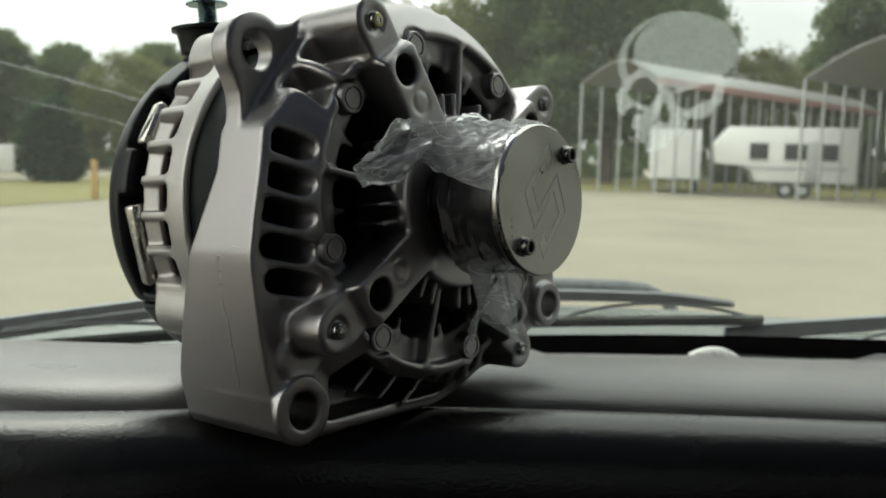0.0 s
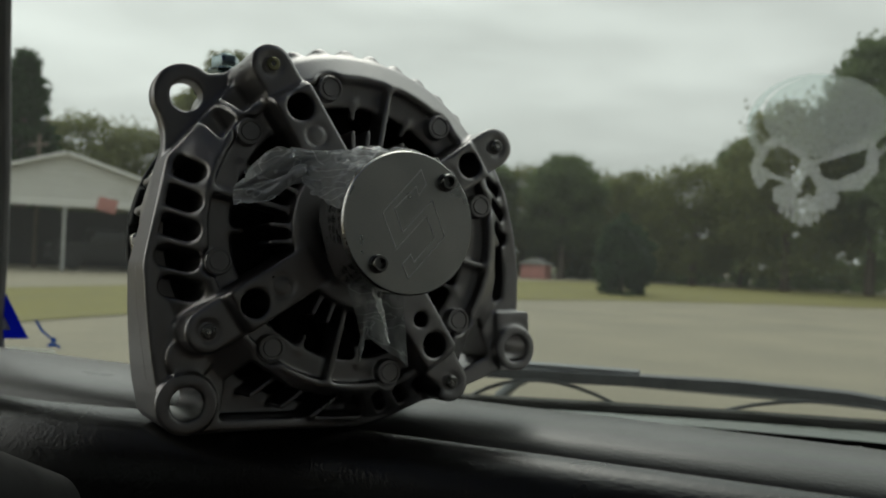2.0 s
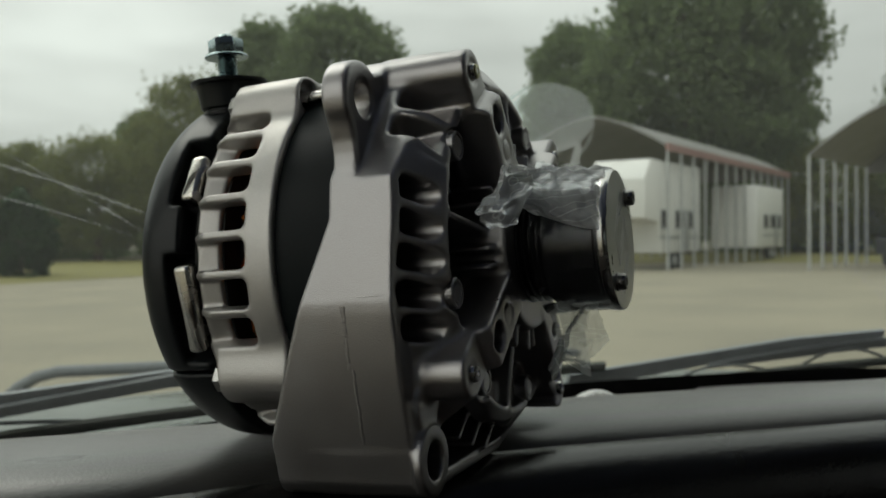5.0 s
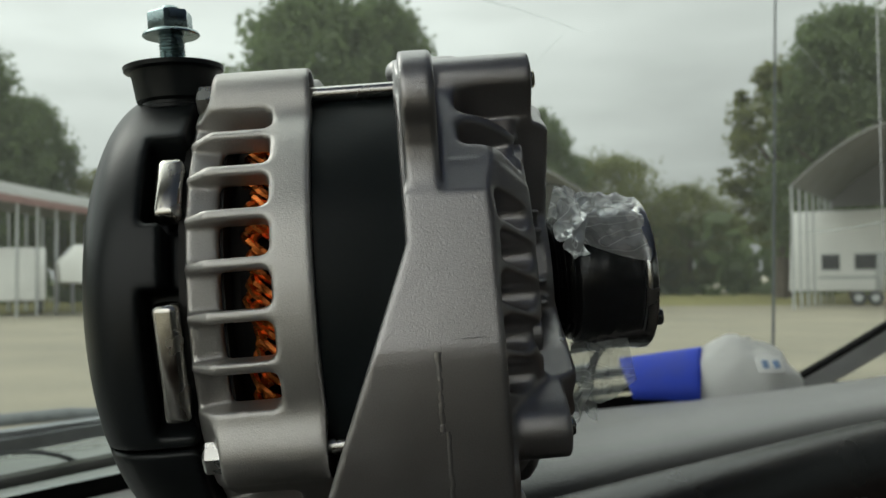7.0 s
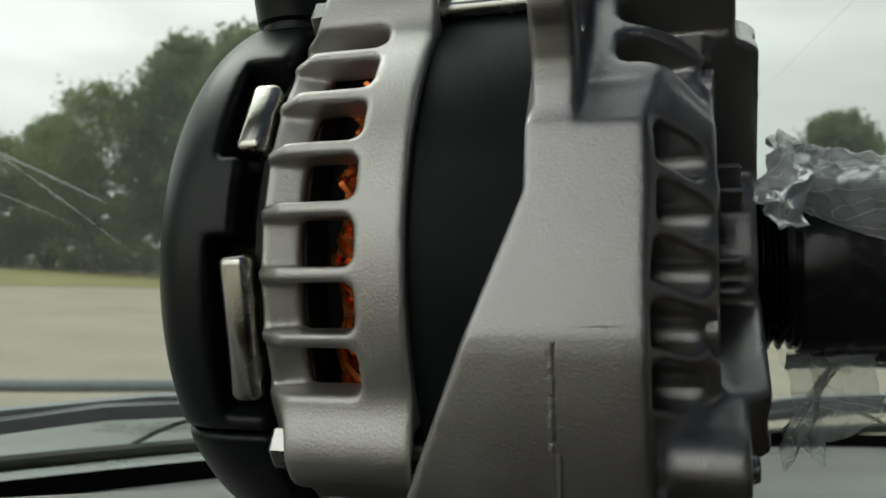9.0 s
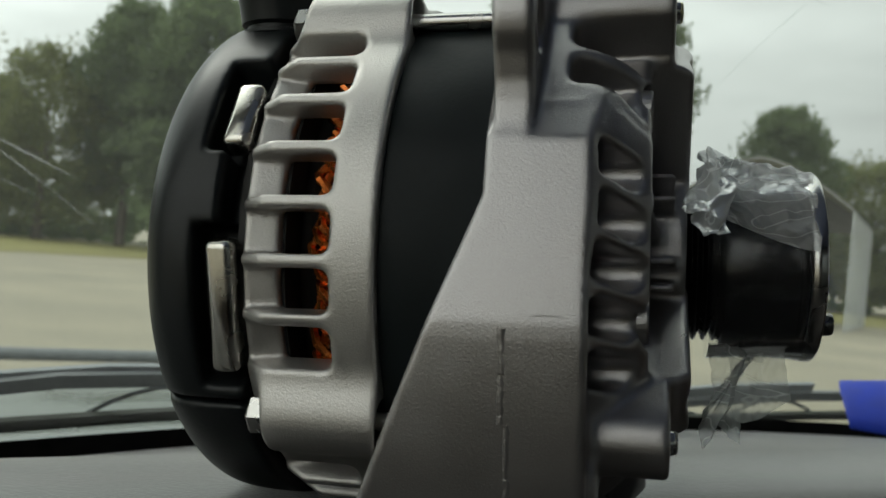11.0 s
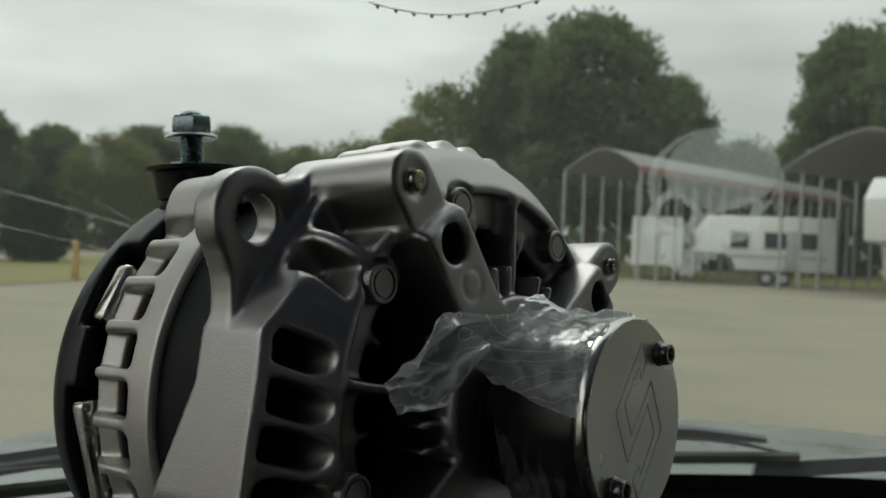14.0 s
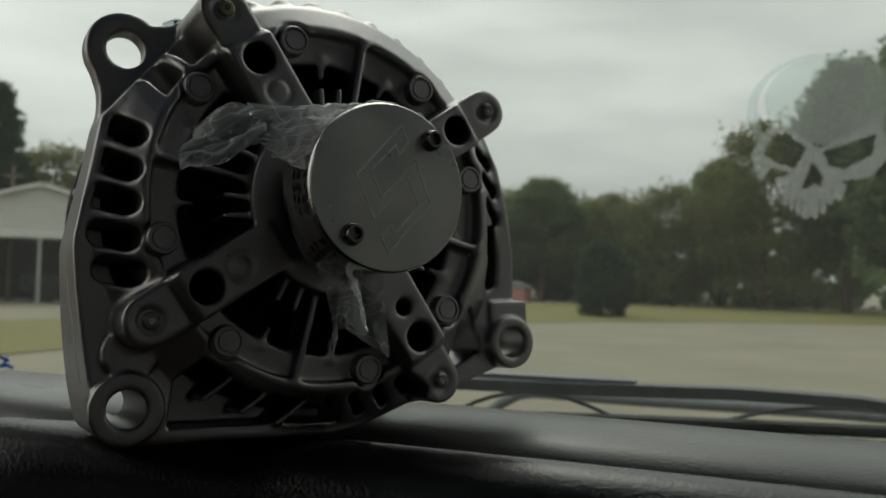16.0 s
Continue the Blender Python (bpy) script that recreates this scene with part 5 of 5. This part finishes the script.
def leaf_cloud(seed, height, spread, base, clumps, per, kind, leaf=0.0118):
    """Many small leaf quads in clumps that fill an uneven crown."""
    rnd = random.Random(seed)
    vs, fs = [], []
    for _ in range(clumps):
        t = rnd.random()
        if kind == "cone":
            h = base + (height - base) * t
            rad = spread * (1 - t) ** 0.8 * (0.55 + 0.45 * rnd.random())
        else:
            h = base + (height - base) * (0.04 + 0.96 * t)
            rad = spread * math.sqrt(max(0.03, 1 - (2.0 * t - 0.85) ** 2 / 1.35)) * (0.35 + 0.65 * math.sqrt(rnd.random()))
        a = rnd.uniform(0, 2 * math.pi)
        rad *= 0.78 + 0.34 * noise.noise(Vector((math.cos(a) * 1.3, math.sin(a) * 1.3, seed + h * 0.3)))
        c = Vector((rad * math.cos(a), rad * math.sin(a), h + 0.25 * rnd.gauss(0, 1)))
        size = spread * rnd.uniform(0.05, 0.12)
        for _ in range(per):
            p = c + Vector([max(-1.7, min(1.7, rnd.gauss(0, 1))) for _ in range(2)] + [0.75 * max(-1.7, min(1.7, rnd.gauss(0, 1)))]) * size
            u = Vector((rnd.gauss(0, 1), rnd.gauss(0, 1), rnd.gauss(0, 1))).normalized()
            w = u.cross(Vector((rnd.gauss(0, 1), rnd.gauss(0, 1), rnd.gauss(0, 1)))).normalized()
            s = height * leaf * rnd.uniform(0.7, 1.3)
            k = len(vs)
            vs += [p - s * u, p + 0.6 * s * w, p + s * u, p - 0.6 * s * w]
            fs.append((k, k + 1, k + 2, k + 3))
    return mesh_of("crown", vs, fs, False)


def tree_kind(seed, height, spread, base, clumps, per, leaf, kind="round", blade=0.0118):
    rnd = random.Random(seed + 50)
    root = new("tree")
    limbs = [tube([(0, 0, -0.1), (0.05, 0.02, height * 0.25), (0.1, 0.1, height * 0.5), (0.05, 0.1, height * 0.85)], height * 0.022, 8, [1.3, 1.0, 0.7, 0.15])]
    for _ in range(7 if kind == "round" else 3):
        a, h = rnd.uniform(0, 6.28), height * rnd.uniform(0.28, 0.6)
        e = spread * rnd.uniform(0.5, 0.8)
        limbs.append(tube([(0.05, 0.05, h), (0.5 * e * math.cos(a), 0.5 * e * math.sin(a), h + 0.12 * height), (e * math.cos(a), e * math.sin(a), h + 0.2 * height)], height * 0.009, 5, [1, 0.7, 0.25]))
    part("trunk", join(*limbs), BARK, root)
    hang("crown", leaf_cloud(seed, height, spread, base, clumps, per, kind, blade), leaf, root)
    return root


OAK = tree_kind(3, 15, 6.2, 2.6, 620, 56, LEAF)
OAK2 = tree_kind(8, 15, 5.4, 3.4, 520, 54, LEAF)
TALL = tree_kind(14, 16, 3.6, 4.0, 210, 44, LEAF_B)
PINE_T = tree_kind(21, 16, 3.2, 4.5, 320, 48, PINE, "cone")
LOW = tree_kind(27, 9, 4.4, 0.6, 420, 48, LEAF_B)
BUSH = tree_kind(33, 3.6, 1.35, 0.1, 420, 36, PINE, "round", 0.026)
used = set()


def plant(kind, az, d, h, label, stretch_x=1.0):
    """A tree of that height at a bearing and distance."""
    base_h = {OAK: 15, OAK2: 15, TALL: 16, PINE_T: 16, LOW: 9, BUSH: 3.6}[kind]
    s = h / base_h
    m = Matrix.Translation(place(az, d)) @ Matrix.Rotation(radians((az * 37) % 360), 4, "Z")
    if kind in used:
        ob = copy_thing(kind, m)
    else:
        used.add(kind)
        ob = kind
        ob.matrix_basis = m
    ob.scale = (s * stretch_x, s * stretch_x, s)
    return tagged(ob, label, "tree" if kind is not BUSH else "bush")


def top(el, d):
    return 1.5 + d * math.tan(radians(el))


GREEN, YEL, DRK = "broad green tree with a dense uneven crown", "slender tree with yellowing leaves", "dark green conifer in the tree line"
for kind, az, d, el, label, sx in (
        (OAK, 6.1, 58, 14.2, GREEN, 1.02), (OAK2, 1.2, 62, 13.2, GREEN, 0.80), (OAK2, 11.0, 70, 10.6, GREEN, 0.8), (OAK, 28.5, 66, 17.5, GREEN, 0.98), (OAK2, 21.5, 76, 13.0, GREEN, 0.9), (OAK2, 33.0, 70, 17.5, GREEN, 0.72),
        (LOW, -3.5, 62, 9.6, "low spreading tree at the edge of the woods", 1.0), (LOW, 15.5, 72, 6.5, "low spreading tree at the edge of the woods", 1.3), (OAK2, -6.0, 70, 8.6, GREEN, 1.0), (LOW, -9.0, 66, 6.9, "low spreading tree at the edge of the woods", 1.2),
        (LOW, -12.8, 70, 6.2, "low spreading tree at the edge of the woods", 1.3), (OAK2, -17.4, 66, 7.4, GREEN, 1.2), (LOW, -15.2, 74, 6.0, "low spreading tree at the edge of the woods", 1.2), (LOW, -20.0, 72, 6.4, "low spreading tree at the edge of the woods", 1.3), (OAK2, -22.6, 70, 7.0, GREEN, 1.2),
        (LOW, -24.6, 64, 6.2, "low spreading tree at the edge of the woods", 1.2), (OAK2, -28.0, 70, 6.6, GREEN, 1.1), (OAK2, -31.5, 62, 7.2, GREEN, 1.0), (LOW, -35.0, 66, 6.3, "low spreading tree at the edge of the woods", 1.4), (TALL, -39.8, 60, 11.9, YEL, 1.1), (TALL, -42.0, 64, 9.4, YEL, 1.1),
        (LOW, -45.0, 62, 6.6, "low spreading tree at the edge of the woods", 1.3), (LOW, -48.5, 60, 7.0, "low spreading tree at the edge of the woods", 1.3), (PINE_T, -51.5, 52, 10.6, DRK, 1.3), (PINE_T, -54.5, 56, 11.5, DRK, 1.3), (OAK, -60, 60, 11, GREEN, 1.0), (OAK, -68, 62, 12, GREEN, 1.0),
        (OAK2, 43.0, 62, 10.5, GREEN, 0.9), (LOW, 37.0, 68, 5.2, "low spreading tree at the edge of the woods", 1.7), (LOW, 48.0, 70, 7.5, "low spreading tree at the edge of the woods", 1.3), (TALL, 58.5, 60, 12.6, YEL, 1.3), (OAK, 62.5, 56, 15.2, GREEN, 0.85), (OAK2, 68.0, 58, 13.5, GREEN, 1.0), (LOW, 53.0, 74, 5.5, "low spreading tree at the edge of the woods", 1.2), (OAK, 75, 60, 13, GREEN, 1.0)):
    plant(kind, az, d, top(el * (0.88 if -36 < az < -5 else 1.0), d), label, sx)
plant(BUSH, -13.3, 39.5, 3.15, "round clipped dark green bush on the grass", 1.35)
plant(BUSH, -28.8, 40, 3.2, "round clipped dark green bush on the grass", 1.35)
plant(BUSH, -40.0, 44, 1.3, "low yellow-green shrub by the house", 2.2)
# the woods' floor behind: a band of undergrowth
rnd = random.Random(77)
vs, fs = [], []
for i in range(5200):
    az = rnd.uniform(-75, 78)
    d = rnd.uniform(68, 84)
    p = place(az, d, rnd.random() ** 1.4 * 6.0)
    u = Vector((rnd.gauss(0, 1), rnd.gauss(0, 1), rnd.gauss(0, 1))).normalized()
    w = u.cross(Vector((rnd.gauss(0, 1), rnd.gauss(0, 1), rnd.gauss(0, 1)))).normalized()
    s = rnd.uniform(0.5, 1.3)
    k = len(vs)
    vs += [p - s * u, p + 0.7 * s * w, p + s * u, p - 0.7 * s * w]
    fs.append((k, k + 1, k + 2, k + 3))
tagged(hang("undergrowth", mesh_of("undergrowth", vs, fs, False), LEAF), "dense dark undergrowth of the far woods", "woods", kind="stuff")


# ---- buildings ----
def gable_house(az, d, turn, w, l, eave, ridge, label, roof_mat, windows=True):
    root = tagged(new("house"), label, "house")
    root.matrix_world = Matrix.Translation(place(az, d)) @ Matrix.Rotation(radians(turn), 4, "Z")
    part("wall", prism([(-w / 2, 0), (w / 2, 0), (w / 2, eave), (0, ridge), (-w / 2, eave)], -l / 2, l / 2), PAINT, root, "white painted siding", pose(0, 0, 0, 90, 0, 0), smooth=False)
    s = math.hypot(w / 2 + 0.4, (ridge - eave) * (w / 2 + 0.4) / (w / 2))
    ang = math.degrees(math.atan2(ridge - eave, w / 2))
    for k in (-1, 1):
        part("roof", block(s, l + 0.7, 0.14, 0.02, at=(s / 2 * k, 0, 0.08)), roof_mat, root, "", Matrix.Translation((0, 0, ridge)) @ Matrix.Rotation(radians(ang * k), 4, "Y"), smooth=False)
    for x in (-w * 0.25, w * 0.22) if windows else ():
        win = part("window", block(1.0, 0.08, 1.2, 0.02, at=(x, -l / 2 - 0.03, 1.6)), SHADE, root, "dark window pane", smooth=False)
        part("frame", join(block(1.16, 0.1, 0.08, at=(x, -l / 2 - 0.04, 2.24)), block(1.16, 0.1, 0.08, at=(x, -l / 2 - 0.04, 0.96)), block(0.08, 0.1, 1.28, at=(x - 0.54, -l / 2 - 0.04, 1.6)), block(0.08, 0.1, 1.28, at=(x + 0.54, -l / 2 - 0.04, 1.6))), PAINT, win, smooth=False)
    return root


gable_house(-38.2, 47, 28, 5.0, 6.0, 2.0, 3.3, "small white gabled outbuilding beside the carport", ROOF_GREY, False)


def gable_port(az, d, w, l, eave, ridge, label):
    """An open carport whose white gable faces the lot: boarded pediment, two roof slopes, posts, back wall blackened
    for the shade inside.
    """
    root = tagged(new("carport"), label, "carport")
    root.matrix_world = Matrix.Translation(place(az, d)) @ Matrix.Rotation(radians(-az), 4, "Z")
    rise, boards = ridge - eave, 9
    for k in range(boards):
        # each siding board of the pediment is a strip of its own
        z0, z1 = eave + rise * k / boards, eave + rise * (k + 1) / boards - 0.02
        a, b = w / 2 * (1 - k / boards), w / 2 * max(0.02, 1 - (k + 0.95) / boards)
        part("siding_board", prism([(-a, z0), (a, z0), (b, z1), (-b, z1)], -0.03, 0.03), PAINT, root, "", Matrix.Translation((0, -l / 2, 0)) @ pose(0, 0, 0, 90, 0, 0), smooth=False)
    s = math.hypot(w / 2 + 0.35, rise * (w / 2 + 0.35) / (w / 2))
    ang = math.degrees(math.atan2(rise, w / 2))
    for k in (-1, 1):
        part("roof", block(s, l + 0.6, 0.16, 0.02, at=(s / 2 * k, 0, 0.10)), PAINT, root, "white metal roof slope", Matrix.Translation((0, 0, ridge)) @ Matrix.Rotation(radians(ang * k), 4, "Y"), smooth=False)
    part("lintel", block(w, 0.16, 0.28, 0.02, at=(0, -l / 2, eave - 0.10)), PAINT, root, "white beam over the opening", smooth=False)
    for i in range(5):
        for y in (-l / 2, l / 2):
            part("post", block(0.14, 0.14, eave, 0.01, at=(-w / 2 + 0.1 + (w - 0.2) * i / 4, y, eave / 2)), POST, root, smooth=False)
    # near-black sheet: the shade under the roof is put into its colour
    part("back_wall", block(w, 0.10, eave * 0.95, at=(0, l / 2 - 0.2, eave * 0.475)), SHADE, root, "back wall blackened for the shade inside", smooth=False)
    return root


gable_port(-49.0, 44.0, 12.6, 8.0, 3.0, 4.95, "open white gabled carport with boarded front and dark inside")


def arch_port(az, d, turn, w, l, h, label, drop=0.30):
    """A metal carport with a rounded roof on posts."""
    root = tagged(new("carport"), label, "carport")
    root.matrix_world = Matrix.Translation(place(az, d)) @ Matrix.Rotation(radians(turn), 4, "Z")
    n, prof_r = 14, []
    for i in range(n + 1):
        t = -1 + 2 * i / n
        prof_r.append((t * w / 2, h - h * drop * abs(t) ** 1.5))
    bm = bmesh.new()
    lines = []
    for y in (-l / 2, l / 2):
        for dz in (0, 0.09):
            lines.append([bm.verts.new((x, y, z + dz)) for x, z in prof_r])
    for i in range(n):
        bm.faces.new((lines[0][i], lines[0][i + 1], lines[2][i + 1], lines[2][i]))
        bm.faces.new((lines[1][i], lines[1][i + 1], lines[3][i + 1], lines[3][i]))
        bm.faces.new((lines[0][i], lines[0][i + 1], lines[1][i + 1], lines[1][i]))
        bm.faces.new((lines[2][i], lines[2][i + 1], lines[3][i + 1], lines[3][i]))
    part("roof", bm, ROOF_GREY, root, "pale rounded sheet-metal roof")
    k = max(3, int(l / 1.6))
    for i in range(k + 1):
        for x in (-w / 2, w / 2):
            part("post", block(0.10, 0.10, h * (1 - drop), 0.01, at=(x, -l / 2 + l * i / k, h * (1 - drop) / 2)), POST, root, smooth=False)
    for y in (-l / 2, l / 2):
        part("gable_sheet", prism([(x, z) for x, z in prof_r] + [(w / 2, h * (0.96 - drop)), (-w / 2, h * (0.96 - drop))], -0.02, 0.02), ROOF_GREY, root, "", Matrix.Translation((0, y, 0)) @ pose(0, 0, 0, 90, 0, 0), smooth=False) if y > 0 else None
    return root


long_port = arch_port(27.9, 47.6, -46.7, 6.9, 22.0, 6.5, "long open metal carport with a red eave", 0.225)
part("eave", block(0.10, 22.4, 0.32, 0.01, at=(3.49, 0, 5.02)), ROOF_RED, long_port, "faded red eave board", smooth=False)
arch_port(42.5, 40, -52, 7.0, 9.0, 6.4, "open metal carport with a rounded roof over a truck")
arch_port(65.0, 44, -70, 7.5, 10.0, 7.6, "open metal carport with a rounded pale roof")


def camper(az, d, turn, l, h, label, nose=True):
    root = tagged(new("camper"), label, "camper")
    root.matrix_world = Matrix.Translation(place(az, d)) @ Matrix.Rotation(radians(turn), 4, "Z")
    out = [(-l / 2, 0.7), (l / 2, 0.7), (l / 2, h), (-l / 2 + 0.2, h)]
    if nose:
        out = [(-l / 2 + 1.9, 0.7), (l / 2, 0.7), (l / 2, h), (-l / 2 + 0.7, h), (-l / 2, h - 0.8), (-l / 2 + 0.1, 0.47 * h), (-l / 2 + 1.6, 0.44 * h)]
    part("body", prism(out, -1.2, 1.2, 0.06), PAINT, root, "white panelled body", pose(0, 0, 0, 90, 0, 0))
    for x, w in ((-l * 0.18, 0.8), (l * 0.08, 1.0), (l * 0.32, 0.8)):
        win = part("window", block(w, 0.06, 0.7, 0.04, at=(x, -1.22, 2.1)), SHADE, root, "dark window")
        part("frame", join(block(w + 0.12, 0.07, 0.06, at=(x, -1.22, 2.48)), block(w + 0.12, 0.07, 0.06, at=(x, -1.22, 1.72))), POST, win, smooth=False)
    part("stripe", block(l * 0.7, 0.03, 0.14, at=(l * 0.08, -1.215, 1.35)), POST, root, "grey stripe", smooth=False)
    part("door", block(0.7, 0.05, 1.8, 0.03, at=(l * 0.2, -1.225, 1.65)), POST, root, "pale grey door")
    for x in (l * 0.02, l * 0.14):
        wheel = part("wheel", stretch(lathe([(0, -0.14), (0.30, -0.14), (0.36, -0.1), (0.36, 0.1), (0.30, 0.14), (0, 0.14)], 24), pose(x, -1.0, 0.36, 90, 0, 0)), SHADE, root, "dark tyre")
        part("rim", stretch(lathe([(0, -0.15), (0.19, -0.15), (0.20, -0.13), (0, -0.13)], 20), pose(x, -1.0, 0.36, 90, 0, 0) @ pose(0, 0, 0, 180, 0, 0)), POST, wheel)
    return root


camper(16.7, 43.5, -8, 6.2, 3.2, "white camper trailer with dark windows under the shelter")
camper(10.4, 45.5, 80, 5.0, 3.1, "white camper seen end-on under the shelter", False)
camper(26.2, 38.2, 43, 7.0, 4.5, "large white camper with a sloped nose under the long carport")
camper(62.5, 47, -64, 6.0, 4.6, "white trailer under the carport", False)
camper(32.4, 51, 43, 6.0, 4.0, "white trailer with a door under the long carport", False)


def truck(az, d, turn, label):
    root = tagged(new("truck"), label, "truck")
    root.matrix_world = Matrix.Translation(place(az, d)) @ Matrix.Rotation(radians(turn), 4, "Z")
    part("body", prism([(-2.6, 0.5), (2.6, 0.5), (2.6, 1.2), (1.3, 1.25), (0.8, 1.9), (-0.8, 1.9), (-1.0, 1.2), (-2.6, 1.2)], -0.95, 0.95, 0.06), SHADE, root, "dark painted body", pose(0, 0, 0, 90, 0, 0))
    part("windscreen", prism([(1.18, 1.28), (0.84, 1.82), (-0.7, 1.82), (-0.9, 1.28)], -0.97, 0.97, 0.02), GLASS_DARK, root, "dark glass", pose(0, 0, 0, 90, 0, 0))
    for x in (-1.7, 1.7):
        for y in (-0.85, 0.85):
            part("wheel", stretch(lathe([(0, -0.12), (0.32, -0.12), (0.38, -0.08), (0.38, 0.08), (0.32, 0.12), (0, 0.12)], 20), pose(x, y, 0.38, 90, 0, 0)), SHADE, root, "dark tyre")
    return root


GLASS_DARK = material("dark_vehicle_glass", (0.03, 0.035, 0.04), 0.1, 0, 0.1, 3)
near_port = arch_port(15.15, 53.6, -40.1, 4.2, 28.5, 6.1, "open metal carport with a red eave", 0.16)
part("eave", block(0.10, 28.9, 0.34, 0.01, at=(2.14, 0, 5.10)), ROOF_RED, near_port, "faded red eave board", smooth=False)
truck(42.5, 40, -100, "dark pickup truck parked under the carport")
truck(-46.5, 44, 60, "dark pickup truck parked in the carport")
# far red-walled house in the trees, poles, orange posts, flag
shed = tagged(new("shed"), "tiny far shed with faded red walls among the trees", "shed")
shed.location = place(-19.0, 62)
part("wall", block(1.8, 1.6, 1.0, 0.02, at=(0, 0, 0.5)), FLAG_R, shed)
part("roof", prism([(-1.1, 1.0), (1.1, 1.0), (0, 1.5)], -0.95, 0.95), ROOF_GREY, shed, "", pose(0, 0, 0, 90, 0, 0), smooth=False)
trailer = tagged(new("box_trailer"), "low white box trailer parked beyond the grass", "trailer")
trailer.matrix_world = Matrix.Translation(place(-33.0, 41)) @ Matrix.Rotation(radians(25), 4, "Z")
part("body", block(3.2, 1.8, 1.15, 0.06, at=(0, 0, 0.95)), PAINT, trailer, "white panelled body")
for x in (-0.6, 0.6):
    part("wheel", stretch(lathe([(0, -0.1), (0.24, -0.1), (0.28, -0.06), (0.28, 0.06), (0.24, 0.1), (0, 0.1)], 20), pose(x, -0.85, 0.28, 90, 0, 0)), SHADE, trailer, "dark tyre")
part("drawbar", block(1.0, 0.08, 0.08, 0.01, at=(2.0, 0, 0.45)), POST, trailer)
for az, d, h in ((-50.6, 44, 6.2),):
    pole = tagged(new("utility_pole"), "grey wooden utility pole at the lot edge", "pole")
    pole.location = place(az, d)
    part("pole", tube([(0, 0, 0), (0.02, 0, h / 2), (0, 0, h)], 0.09, 8, [1.2, 1, 0.8]), BARK, pole)
    part("cross_arm", block(1.2, 0.09, 0.1, 0.01, at=(0, 0, h - 0.5)), BARK, pole)
for az, d, h in ((-26.5, 27, 1.15), (-32.5, 27, 1.1)):
    tagged(part("marker_post", stretch(block(0.16, 0.16, h, 0.02, at=(0, 0, h / 2)), Matrix.Translation(place(az, d))), WOOD), "short orange wooden marker post by the grass", "post")
antenna = tagged(part("antenna", tube([(1.338, 1.097, 1.02), (1.296, 1.055, 1.413), (1.246, 1.005, 2.003), (1.22, 0.98, 2.30)], 0.0026, 8, [1.6, 1.1, 0.8, 0.6]), WIPER), "thin black whip antenna on the front wing", "antenna")
tagged(part("front_wing", block(0.36, 1.0, 0.42, 0.06, 3, at=(1.26, 1.60, 0.83)), HOOD), "dull grey-green front wing of the vehicle", "wing")
flag = tagged(part("flag", stretch(block(0.8, 0.03, 0.6, 0.01), Matrix.Translation(place(-46.6, 39.3, 2.9)) @ pose(0, 0, 0, 0, 14, 40)), FLAG_R), "faded red cloth flag hanging at the carport", "flag")
